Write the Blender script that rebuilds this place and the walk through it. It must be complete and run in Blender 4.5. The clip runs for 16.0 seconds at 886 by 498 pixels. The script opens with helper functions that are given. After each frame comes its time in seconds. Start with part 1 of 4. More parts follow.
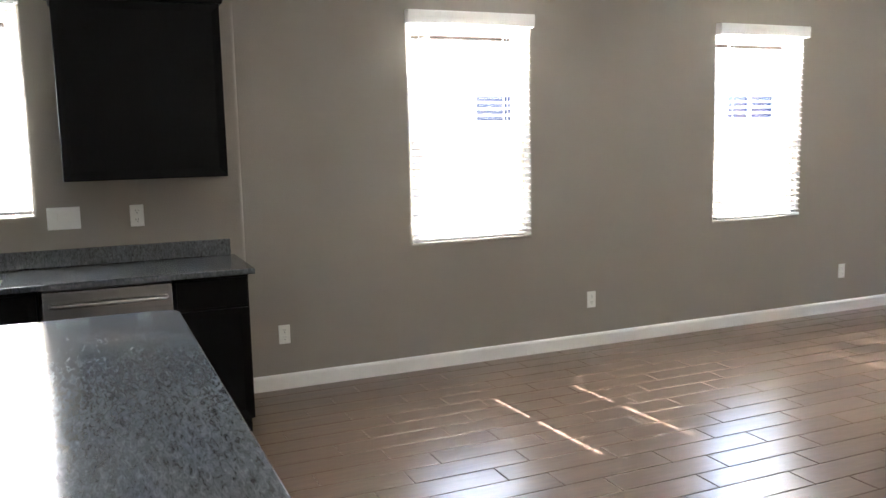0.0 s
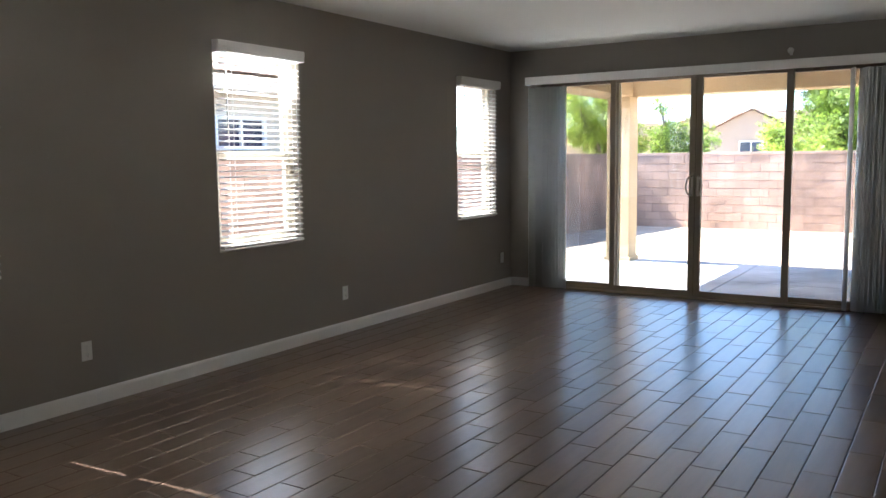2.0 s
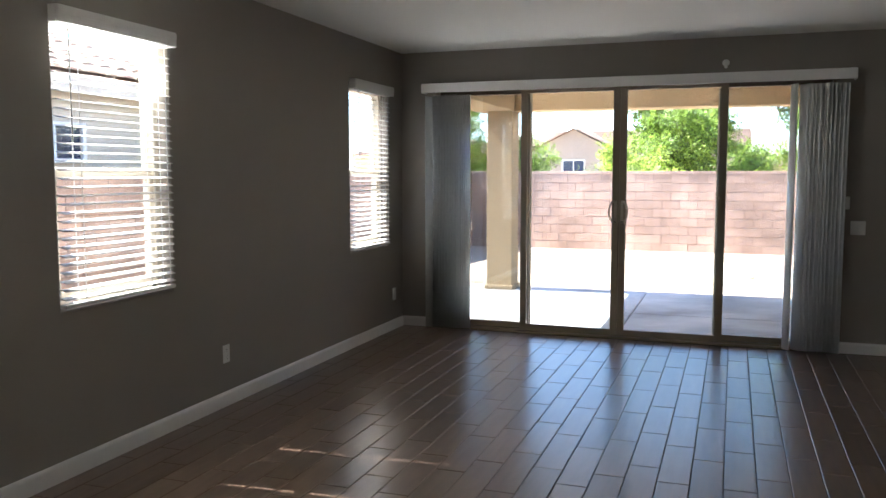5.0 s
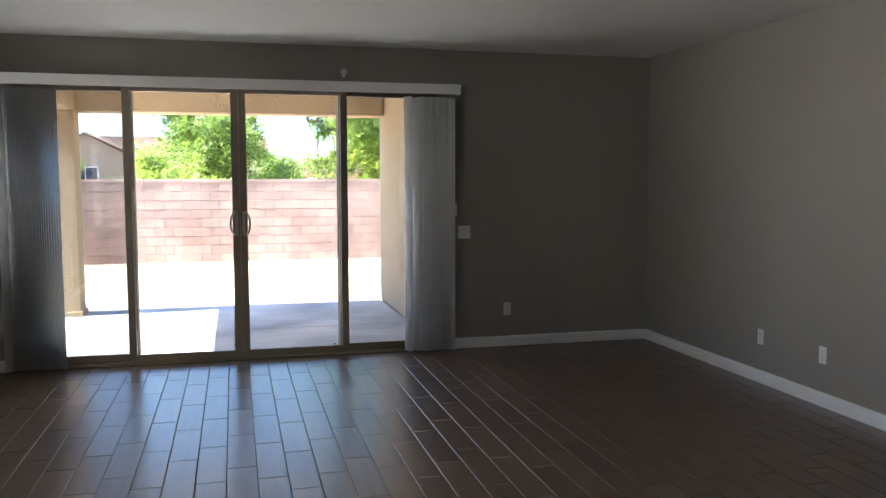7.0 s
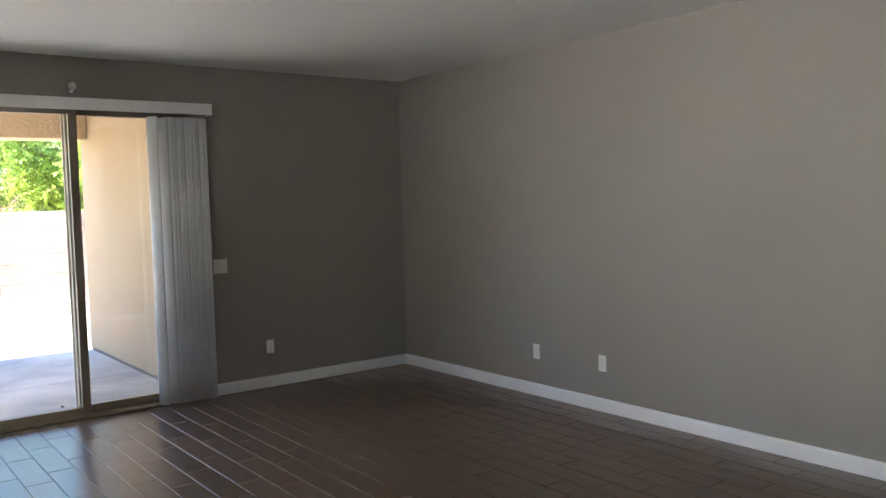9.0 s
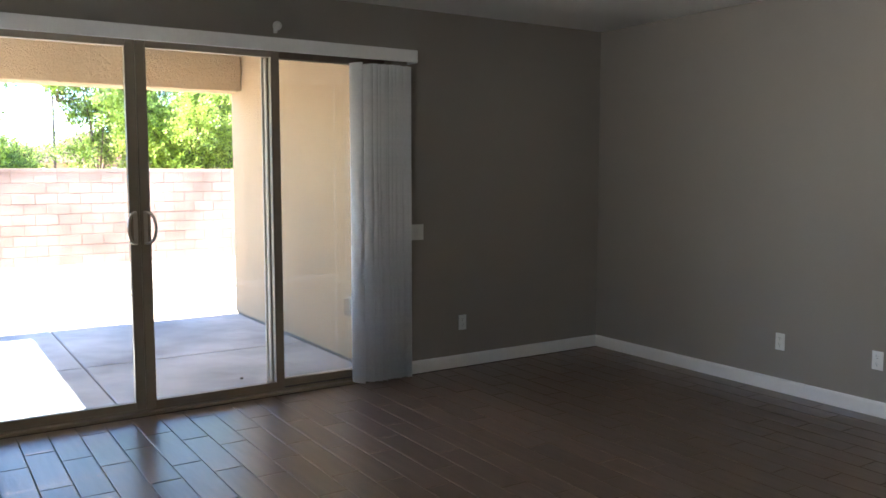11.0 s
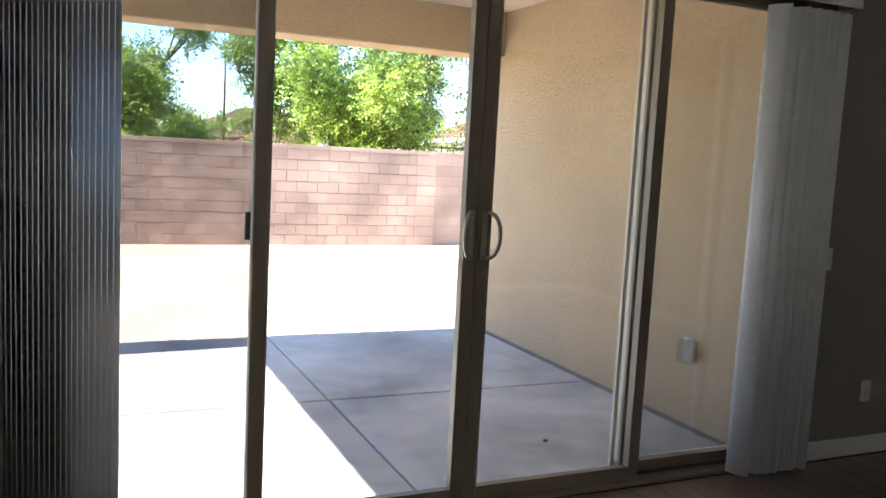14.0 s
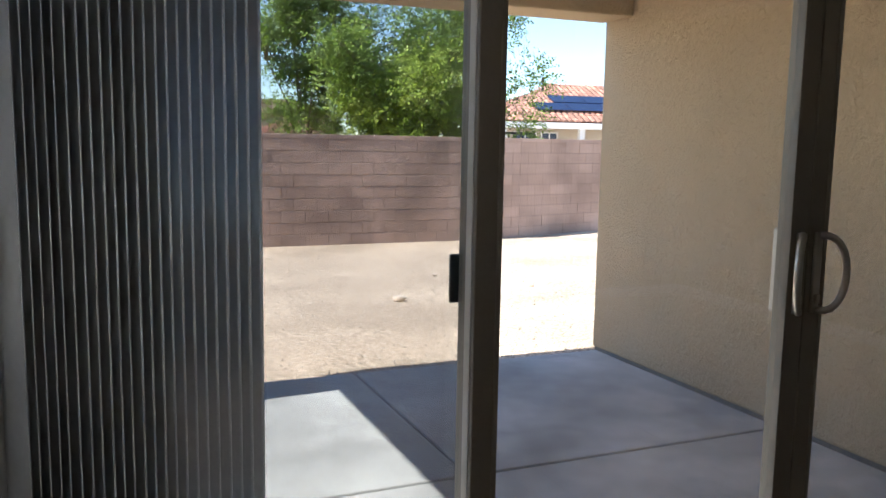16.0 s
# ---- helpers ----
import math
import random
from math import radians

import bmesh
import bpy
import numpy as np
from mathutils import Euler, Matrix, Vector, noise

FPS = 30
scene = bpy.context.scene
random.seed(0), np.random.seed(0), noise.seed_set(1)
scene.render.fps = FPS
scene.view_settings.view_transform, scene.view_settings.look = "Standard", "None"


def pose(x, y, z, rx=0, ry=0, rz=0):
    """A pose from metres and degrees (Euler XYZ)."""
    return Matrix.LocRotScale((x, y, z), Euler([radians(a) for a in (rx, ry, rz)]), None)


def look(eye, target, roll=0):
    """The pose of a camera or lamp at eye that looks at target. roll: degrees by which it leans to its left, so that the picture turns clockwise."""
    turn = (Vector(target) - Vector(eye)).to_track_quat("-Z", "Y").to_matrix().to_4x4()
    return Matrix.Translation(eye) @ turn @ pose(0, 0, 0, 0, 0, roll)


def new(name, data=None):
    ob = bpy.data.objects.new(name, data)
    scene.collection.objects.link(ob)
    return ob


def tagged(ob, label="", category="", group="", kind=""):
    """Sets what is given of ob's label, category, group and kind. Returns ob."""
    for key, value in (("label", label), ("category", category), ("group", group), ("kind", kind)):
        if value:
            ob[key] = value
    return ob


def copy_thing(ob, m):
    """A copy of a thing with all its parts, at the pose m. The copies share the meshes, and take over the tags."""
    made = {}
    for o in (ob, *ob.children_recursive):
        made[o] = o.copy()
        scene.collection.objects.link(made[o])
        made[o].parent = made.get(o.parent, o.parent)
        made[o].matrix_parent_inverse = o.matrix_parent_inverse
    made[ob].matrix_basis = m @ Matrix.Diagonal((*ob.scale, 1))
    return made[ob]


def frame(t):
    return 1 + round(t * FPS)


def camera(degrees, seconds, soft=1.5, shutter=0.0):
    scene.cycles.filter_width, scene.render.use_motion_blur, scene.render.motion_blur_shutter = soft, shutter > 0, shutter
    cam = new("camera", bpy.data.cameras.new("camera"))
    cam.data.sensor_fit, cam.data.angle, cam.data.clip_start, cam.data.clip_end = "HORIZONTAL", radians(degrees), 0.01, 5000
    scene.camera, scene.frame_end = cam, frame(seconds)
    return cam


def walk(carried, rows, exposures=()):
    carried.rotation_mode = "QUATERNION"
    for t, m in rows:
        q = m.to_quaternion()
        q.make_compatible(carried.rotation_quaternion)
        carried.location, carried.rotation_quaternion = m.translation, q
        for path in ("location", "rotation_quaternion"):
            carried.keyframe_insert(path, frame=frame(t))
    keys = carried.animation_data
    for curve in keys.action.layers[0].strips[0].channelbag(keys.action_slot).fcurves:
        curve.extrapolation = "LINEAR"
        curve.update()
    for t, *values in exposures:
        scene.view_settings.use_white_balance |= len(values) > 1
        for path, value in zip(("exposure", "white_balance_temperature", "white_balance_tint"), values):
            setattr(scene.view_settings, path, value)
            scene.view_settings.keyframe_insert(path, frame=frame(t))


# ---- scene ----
cam = camera(56.4, 16.0)
PATH = [
    (0, (5.075, 0.959, 1.543), (3.254, 1.744, 1.281), -1.3),
    (0.5, (4.99, 0.98, 1.55), (3.315, 2.04, 1.289), -1.5),
    (1, (4.845, 1.131, 1.53), (3.336, 2.42, 1.285), -0.9),
    (1.5, (4.748, 1.205, 1.525), (3.435, 2.694, 1.289), -0.3),
    (2, (4.561, 1.262, 1.507), (3.499, 2.943, 1.291), -0.7),
    (2.5, (4.436, 1.334, 1.526), (3.565, 3.121, 1.309), -0.7),
    (3, (4.318, 1.546, 1.536), (3.536, 3.374, 1.314), 0.0),
    (5.3, (2.999, 2.27, 1.559), (2.381, 4.164, 1.381), -0.7),
    (5.5, (2.901, 2.304, 1.564), (2.334, 4.212, 1.372), -1.4),
    (6, (2.657, 2.449, 1.582), (2.414, 4.418, 1.333), -1.6),
    (6.5, (2.41, 2.608, 1.594), (2.556, 4.59, 1.365), 0.3),
    (7, (2.116, 2.643, 1.567), (2.604, 4.575, 1.401), -0.1),
    (7.5, (1.97, 2.738, 1.586), (2.733, 4.583, 1.474), 1.0),
    (8, (1.829, 2.952, 1.593), (2.855, 4.668, 1.542), 1.0),
    (8.2, (1.774, 3.01, 1.586), (2.881, 4.676, 1.544), 0.4),
    (10.3, (1.043, 4.164, 1.585), (2.276, 5.723, 1.363), -1.4),
    (10.5, (1.01, 4.286, 1.566), (2.207, 5.873, 1.342), -0.9),
    (11, (0.942, 4.649, 1.55), (2.026, 6.319, 1.362), -0.0),
    (11.5, (0.839, 4.984, 1.552), (1.902, 6.667, 1.357), 0.0),
    (12, (0.755, 5.317, 1.535), (1.731, 7.048, 1.316), 1.4),
    (12.5, (0.691, 5.715, 1.55), (1.569, 7.5, 1.343), 2.9),
    (13, (0.63, 6.109, 1.56), (1.514, 7.892, 1.36), 2.0),
    (13.5, (0.647, 6.518, 1.529), (1.487, 8.321, 1.321), 2.2),
    (14, (0.613, 6.909, 1.515), (1.429, 8.721, 1.293), 3.0),
    (14.5, (0.554, 7.31, 1.535), (1.41, 9.1, 1.286), 2.2),
    (15, (0.542, 7.724, 1.54), (1.315, 9.55, 1.283), 2.4),
    (15.5, (0.498, 8.11, 1.511), (1.22, 9.957, 1.252), 2.0),
    (16, (0.487, 8.456, 1.512), (1.268, 10.279, 1.254), 1.0),
]
EXPOSURES = [(0, 5.75, 6100, 10), (0.5, 5.85, 6100, 10), (0.8, 5.6, 6100, 10), (1.5, 4.2, 6150, 10), (2.0, 3.8, 6150, 10), (2.5, 3.75, 6150, 10), (5.5, 3.55, 6150, 10), (6.5, 3.45, 6080, 10), (7, 3.7, 6080, 10),
             (8, 4.2, 6150, 10), (10.5, 4.35, 6150, 10), (11, 4.0, 6120, 10), (12, 3.65, 6080, 10), (13, 3.3, 6100, 10), (13.5, 3.5, 6200, 10), (14, 3.3, 6300, 10), (15, 2.6, 6250, 10), (16, 2.3, 6220, 10)]
walk(cam, [(t, look(e, a, r)) for t, e, a, r in PATH], EXPOSURES)

# ---- world, sun, exposure ----
SUN_EL = 49.2
world = bpy.data.worlds.new("world")
scene.world = world
world.use_nodes = True
wn = world.node_tree
sky = wn.nodes.new("ShaderNodeTexSky")
sky.sky_type = 'NISHITA'
sky.sun_disc = False
sky.sun_elevation = radians(SUN_EL)
sky.sun_rotation = radians(-86)
sky.altitude = 350
sky.dust_density = 0.1
sky.air_density = 0.75
sky.ozone_density = 2.0
wn.links.new(sky.outputs[0], wn.nodes["Background"].inputs[0])
wn.nodes["Background"].inputs[1].default_value = 0.085
sun_data = bpy.data.lights.new("sun", 'SUN')
sun_data.energy = 2.8
sun_data.angle = radians(0.53)
sun_data.color = (1.0, 0.965, 0.92)
sun = new("sun", sun_data)
sun_dir = Vector((-math.cos(radians(SUN_EL)) * 0.9976, -math.cos(radians(SUN_EL)) * 0.07, math.sin(radians(SUN_EL))))
sun.matrix_world = look(sun_dir * 30, (0, 0, 0))
# skylight in the opening of the kitchen window, outside its blind
lamp_data = bpy.data.lights.new("kitchen_window_skylight", 'AREA')
lamp_data.shape = 'RECTANGLE'
lamp_data.size, lamp_data.size_y = 1.14, 1.02
lamp_data.energy = 2.6
lamp_data.spread = radians(120)
lamp_data.color = (1.0, 0.98, 0.95)
lamp = new("kitchen_window_skylight", lamp_data)
lamp.matrix_world = look((-0.06, 0.075, 1.76), (2.0, 0.075, 1.76))
# skylight in the upper part of the side windows
for wy in (3.375, 5.898):
    sky_data = bpy.data.lights.new("side_window_skylight", 'AREA')
    sky_data.shape = 'RECTANGLE'
    sky_data.size, sky_data.size_y = 0.74, 0.24
    sky_data.energy = 3.0
    sky_data.spread = radians(105)
    sky_data.color = (1.0, 0.98, 0.95)
    sky_lamp = new("side_window_skylight", sky_data)
    sky_lamp.matrix_world = look((-0.066, wy, 2.13), (2.0, wy, 2.8))


# ---- materials ----
def material(name, base, rough=0.6, metal=0.0, grain=30.0, amount=0.12, stain=2.0, stain_amount=0.12,
             bump=0.1, bump_scale=None, bump_dist=0.01, spread=0.0, island=0.0, coat=0.0, stretch=(1, 1, 1), spec=0.5, world_space=False):
    """A procedural surface: base colour, grain and stains at two scales, fine relief."""
    m = bpy.data.materials.new(name)
    m.use_nodes = True
    nt = m.node_tree
    b = nt.nodes["Principled BSDF"]
    b.inputs["Roughness"].default_value = rough
    b.inputs["Metallic"].default_value = metal
    b.inputs["Coat Weight"].default_value = coat
    b.inputs["Specular IOR Level"].default_value = spec
    co = nt.nodes.new("ShaderNodeTexCoord")
    mp = nt.nodes.new("ShaderNodeMapping")
    mp.inputs["Scale"].default_value = stretch
    if world_space:
        nt.links.new(nt.nodes.new("ShaderNodeNewGeometry").outputs["Position"], mp.inputs[0])
    else:
        nt.links.new(co.outputs["Object"], mp.inputs[0])

    def noise_tex(scale, detail=4.0):
        n = nt.nodes.new("ShaderNodeTexNoise")
        n.inputs["Scale"].default_value = scale
        n.inputs["Detail"].default_value = detail
        nt.links.new(mp.outputs[0], n.inputs["Vector"])
        return n

    def value_scale(colour, factor_socket, lo, hi):
        r = nt.nodes.new("ShaderNodeMapRange")
        r.inputs["From Min"].default_value, r.inputs["From Max"].default_value = 0.25, 0.75
        r.inputs["To Min"].default_value, r.inputs["To Max"].default_value = lo, hi
        nt.links.new(factor_socket, r.inputs[0])
        mul = nt.nodes.new("ShaderNodeVectorMath")
        mul.operation = 'SCALE'
        nt.links.new(colour, mul.inputs[0])
        nt.links.new(r.outputs[0], mul.inputs["Scale"])
        return mul.outputs[0]
    rgb = nt.nodes.new("ShaderNodeRGB")
    rgb.outputs[0].default_value = (*base, 1)
    col = rgb.outputs[0]
    g = noise_tex(grain)
    s = noise_tex(stain, 6.0)
    col = value_scale(col, g.outputs[0], 1 - amount, 1 + amount)
    col = value_scale(col, s.outputs[0], 1 - stain_amount, 1 + stain_amount)
    if spread:
        info = nt.nodes.new("ShaderNodeObjectInfo")
        col = value_scale(col, info.outputs["Random"], 1 - spread, 1 + spread)
    if island:
        geo = nt.nodes.new("ShaderNodeNewGeometry")
        col = value_scale(col, geo.outputs["Random Per Island"], 1 - island, 1 + island)
    nt.links.new(col, b.inputs["Base Color"])
    if bump:
        h = noise_tex(bump_scale or grain, 5.0)
        bp = nt.nodes.new("ShaderNodeBump")
        bp.inputs["Strength"].default_value = bump
        bp.inputs["Distance"].default_value = bump_dist
        nt.links.new(h.outputs[0], bp.inputs["Height"])
        nt.links.new(bp.outputs[0], b.inputs["Normal"])
    return m


def glass_material(name, tint=(0.93, 0.95, 0.94), rough=0.0):
    """A clear pane: what is behind it, and a sharp reflection."""
    m = bpy.data.materials.new(name)
    m.use_nodes = True
    nt = m.node_tree
    nt.nodes.remove(nt.nodes["Principled BSDF"])
    out = nt.nodes["Material Output"]
    tr = nt.nodes.new("ShaderNodeBsdfTransparent")
    tr.inputs[0].default_value = (*tint, 1)
    gl = nt.nodes.new("ShaderNodeBsdfGlossy")
    gl.inputs["Roughness"].default_value = rough
    lw = nt.nodes.new("ShaderNodeLayerWeight")
    pw = nt.nodes.new("ShaderNodeMath")
    pw.operation = 'POWER'
    pw.inputs[1].default_value = 5.0
    nt.links.new(lw.outputs["Facing"], pw.inputs[0])
    fr = nt.nodes.new("ShaderNodeMapRange")
    fr.inputs["To Min"].default_value, fr.inputs["To Max"].default_value = 0.04, 1.0
    nt.links.new(pw.outputs[0], fr.inputs[0])
    mx = nt.nodes.new("ShaderNodeMixShader")
    nt.links.new(fr.outputs[0], mx.inputs[0])
    nt.links.new(tr.outputs[0], mx.inputs[1])
    nt.links.new(gl.outputs[0], mx.inputs[2])
    nt.links.new(mx.outputs[0], out.inputs[0])
    return m


def screen_material(name, cover=0.20):
    """Fine insect mesh: dark threads with open gaps."""
    m = bpy.data.materials.new(name)
    m.use_nodes = True
    nt = m.node_tree
    b = nt.nodes["Principled BSDF"]
    b.inputs["Base Color"].default_value = (0.05, 0.05, 0.05, 1)
    b.inputs["Roughness"].default_value = 0.6
    tr = nt.nodes.new("ShaderNodeBsdfTransparent")
    mx = nt.nodes.new("ShaderNodeMixShader")
    mx.inputs[0].default_value = cover
    nt.links.new(tr.outputs[0], mx.inputs[1])
    nt.links.new(b.outputs[0], mx.inputs[2])
    nt.links.new(mx.outputs[0], nt.nodes["Material Output"].inputs[0])
    return m


def translucent_material(name, base, part_through=0.35, rough=0.5):
    """Thin plastic or leaf that lets some light through."""
    m = material(name, base, rough, grain=60, amount=0.05, stain_amount=0.06, bump=0.03, island=0.0)
    nt = m.node_tree
    b = nt.nodes["Principled BSDF"]
    tl = nt.nodes.new("ShaderNodeBsdfTranslucent")
    tl.inputs[0].default_value = (*base, 1)
    mx = nt.nodes.new("ShaderNodeMixShader")
    mx.inputs[0].default_value = part_through
    nt.links.new(b.outputs[0], mx.inputs[1])
    nt.links.new(tl.outputs[0], mx.inputs[2])
    nt.links.new(mx.outputs[0], nt.nodes["Material Output"].inputs[0])
    return m


def tile_material():
    """Wood-look porcelain plank: long grain, knots, slight ripple, satin glaze."""
    m = bpy.data.materials.new("plank_tile")
    m.use_nodes = True
    nt = m.node_tree
    b = nt.nodes["Principled BSDF"]
    geo = nt.nodes.new("ShaderNodeNewGeometry")
    info = nt.nodes.new("ShaderNodeObjectInfo")
    shift = nt.nodes.new("ShaderNodeVectorMath")
    shift.operation = 'SCALE'
    cmb = nt.nodes.new("ShaderNodeCombineXYZ")
    nt.links.new(info.outputs["Random"], cmb.inputs[0])
    nt.links.new(geo.outputs["Random Per Island"], cmb.inputs[1])
    nt.links.new(cmb.outputs[0], shift.inputs[0])
    shift.inputs["Scale"].default_value = 37.0
    add = nt.nodes.new("ShaderNodeVectorMath")
    nt.links.new(geo.outputs["Position"], add.inputs[0])
    nt.links.new(shift.outputs[0], add.inputs[1])
    mp = nt.nodes.new("ShaderNodeMapping")
    mp.inputs["Scale"].default_value = (14, 1.3, 1)
    nt.links.new(add.outputs[0], mp.inputs[0])
    n = nt.nodes.new("ShaderNodeTexNoise")
    n.inputs["Scale"].default_value, n.inputs["Detail"].default_value = 1.6, 2
    n.inputs["Distortion"].default_value = 0.0
    nt.links.new(mp.outputs[0], n.inputs["Vector"])
    ramp = nt.nodes.new("ShaderNodeValToRGB")
    e = ramp.color_ramp.elements
    e[0].position, e[0].color = 0.28, (0.132, 0.087, 0.060, 1)
    e[1].position, e[1].color = 0.75, (0.190, 0.127, 0.088, 1)
    mid = ramp.color_ramp.elements.new(0.5)
    mid.color = (0.160, 0.106, 0.073, 1)
    nt.links.new(n.outputs[0], ramp.inputs[0])
    r = nt.nodes.new("ShaderNodeMapRange")
    r.inputs["To Min"].default_value, r.inputs["To Max"].default_value = 0.78, 1.2
    nt.links.new(info.outputs["Random"], r.inputs[0])
    mul = nt.nodes.new("ShaderNodeVectorMath")
    mul.operation = 'SCALE'
    nt.links.new(ramp.outputs[0], mul.inputs[0])
    nt.links.new(r.outputs[0], mul.inputs["Scale"])
    nt.links.new(mul.outputs[0], b.inputs["Base Color"])
    # rippled, hand-scraped glaze
    mp2 = nt.nodes.new("ShaderNodeMapping")
    mp2.inputs["Scale"].default_value = (26, 6, 1)
    nt.links.new(add.outputs[0], mp2.inputs[0])
    n2 = nt.nodes.new("ShaderNodeTexNoise")
    n2.inputs["Scale"].default_value, n2.inputs["Detail"].default_value = 1.3, 3
    nt.links.new(mp2.outputs[0], n2.inputs["Vector"])
    bp = nt.nodes.new("ShaderNodeBump")
    bp.inputs["Strength"].default_value = 0.32
    bp.inputs["Distance"].default_value = 0.003
    b.inputs["Specular IOR Level"].default_value = 0.75
    nt.links.new(n2.outputs[0], bp.inputs["Height"])
    nt.links.new(bp.outputs[0], b.inputs["Normal"])
    rr = nt.nodes.new("ShaderNodeMapRange")
    rr.inputs["To Min"].default_value, rr.inputs["To Max"].default_value = 0.27, 0.29
    nt.links.new(n.outputs[0], rr.inputs[0])
    nt.links.new(rr.outputs[0], b.inputs["Roughness"])
    return m


def granite_material():
    """Grey and black speckled polished granite with drawn-out streaks."""
    m = bpy.data.materials.new("granite")
    m.use_nodes = True
    nt = m.node_tree
    b = nt.nodes["Principled BSDF"]
    b.inputs["Roughness"].default_value = 0.12
    co = nt.nodes.new("ShaderNodeTexCoord")
    mp = nt.nodes.new("ShaderNodeMapping")
    mp.inputs["Scale"].default_value = (0.8, 3.2, 1.5)
    mp.inputs["Rotation"].default_value = (0, 0, 0.5)
    nt.links.new(co.outputs["Object"], mp.inputs[0])
    n = nt.nodes.new("ShaderNodeTexNoise")
    n.inputs["Scale"].default_value, n.inputs["Detail"].default_value = 30, 9
    n.inputs["Roughness"].default_value = 0.68
    n.inputs["Distortion"].default_value = 0.8
    nt.links.new(mp.outputs[0], n.inputs["Vector"])
    ramp = nt.nodes.new("ShaderNodeValToRGB")
    e = ramp.color_ramp.elements
    e[0].position, e[0].color = 0.33, (0.030, 0.031, 0.034, 1)
    e[1].position, e[1].color = 0.76, (0.20, 0.215, 0.225, 1)
    a = ramp.color_ramp.elements.new(0.46)
    a.color = (0.085, 0.09, 0.095, 1)
    c = ramp.color_ramp.elements.new(0.55)
    c.color = (0.115, 0.125, 0.132, 1)
    nt.links.new(n.outputs[0], ramp.inputs[0])
    v = nt.nodes.new("ShaderNodeTexVoronoi")
    v.inputs["Scale"].default_value = 130
    nt.links.new(mp.outputs[0], v.inputs["Vector"])
    mr = nt.nodes.new("ShaderNodeMapRange")
    mr.inputs["To Min"].default_value, mr.inputs["To Max"].default_value = 0.82, 1.12
    nt.links.new(v.outputs["Distance"], mr.inputs[0])
    mul = nt.nodes.new("ShaderNodeVectorMath")
    mul.operation = 'SCALE'
    nt.links.new(ramp.outputs[0], mul.inputs[0])
    nt.links.new(mr.outputs[0], mul.inputs["Scale"])
    nt.links.new(mul.outputs[0], b.inputs["Base Color"])
    return m


def stucco_material(name, base):
    """Skip-trowelled stucco: flattened lacy patches over a sandy ground."""
    m = material(name, base, 0.92, grain=55, amount=0.10, stain=1.1, stain_amount=0.10, bump=0.0, spec=0.15, world_space=True)
    nt = m.node_tree
    b = nt.nodes["Principled BSDF"]
    pos = nt.nodes.new("ShaderNodeNewGeometry")
    lace = nt.nodes.new("ShaderNodeTexNoise")
    lace.inputs["Scale"].default_value, lace.inputs["Detail"].default_value = 24.0, 7.0
    lace.inputs["Roughness"].default_value, lace.inputs["Distortion"].default_value = 0.66, 0.7
    sand = nt.nodes.new("ShaderNodeTexNoise")
    sand.inputs["Scale"].default_value, sand.inputs["Detail"].default_value = 210.0, 3.0
    flat = nt.nodes.new("ShaderNodeMapRange")
    flat.inputs["From Min"].default_value, flat.inputs["From Max"].default_value = 0.32, 0.66
    nt.links.new(pos.outputs["Position"], lace.inputs["Vector"])
    nt.links.new(pos.outputs["Position"], sand.inputs["Vector"])
    nt.links.new(lace.outputs[0], flat.inputs[0])
    both = nt.nodes.new("ShaderNodeMath")
    both.operation = 'MULTIPLY_ADD'
    both.inputs[1].default_value = 0.22
    nt.links.new(sand.outputs[0], both.inputs[0])
    nt.links.new(flat.outputs[0], both.inputs[2])
    bp = nt.nodes.new("ShaderNodeBump")
    bp.inputs["Strength"].default_value = 0.75
    bp.inputs["Distance"].default_value = 0.017
    nt.links.new(both.outputs[0], bp.inputs["Height"])
    nt.links.new(bp.outputs[0], b.inputs["Normal"])
    return m


PAINT = material("greige_wall_paint", (0.300, 0.272, 0.236), 0.75, grain=180, amount=0.03, stain=1.2, stain_amount=0.03, bump=0.16, bump_scale=110, spec=0.3)
CEIL = material("ceiling_paint", (0.80, 0.79, 0.76), 0.85, grain=120, amount=0.02, stain=0.8, stain_amount=0.02, bump=0.2, bump_scale=90, spec=0.2)
TRIM = material("white_trim_paint", (0.80, 0.79, 0.77), 0.4, grain=40, amount=0.02, stain_amount=0.03, bump=0.03)
PLASTIC = material("white_plastic", (0.78, 0.78, 0.75), 0.35, grain=80, amount=0.02, stain_amount=0.02, bump=0.0)
DARKPL = material("dark_plastic", (0.02, 0.02, 0.02), 0.4, bump=0.02)
SLAT = translucent_material("blind_slat", (0.87, 0.86, 0.83), 0.35)
VANE = translucent_material("pvc_vane", (0.87, 0.88, 0.875), 0.22, 0.3)
VINYL = material("almond_vinyl", (0.62, 0.56, 0.46), 0.45, grain=60, amount=0.03, stain_amount=0.05, bump=0.03)
BRONZE = material("tan_aluminium", (0.235, 0.192, 0.138), 0.42, grain=90, amount=0.04, stain_amount=0.06, bump=0.03)
# tan aluminium darkened to brown for the shade under the door head
SHADED_HEAD = material("shaded_brown_track", (0.12, 0.09, 0.065), 0.5, bump=0.02)
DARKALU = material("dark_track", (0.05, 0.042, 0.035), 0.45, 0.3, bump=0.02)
NICKEL = material("satin_nickel", (0.50, 0.45, 0.38), 0.33, 0.85, grain=90, amount=0.05, bump=0.02)
STEEL = material("brushed_steel", (0.42, 0.41, 0.40), 0.30, 1.0, grain=60, amount=0.06, bump=0.03, stretch=(1, 1, 40))
CABINET = material("espresso_cabinet", (0.006, 0.0055, 0.0055), 0.55, grain=30, amount=0.2, bump=0.04, stretch=(8, 8, 1), spec=0.12)
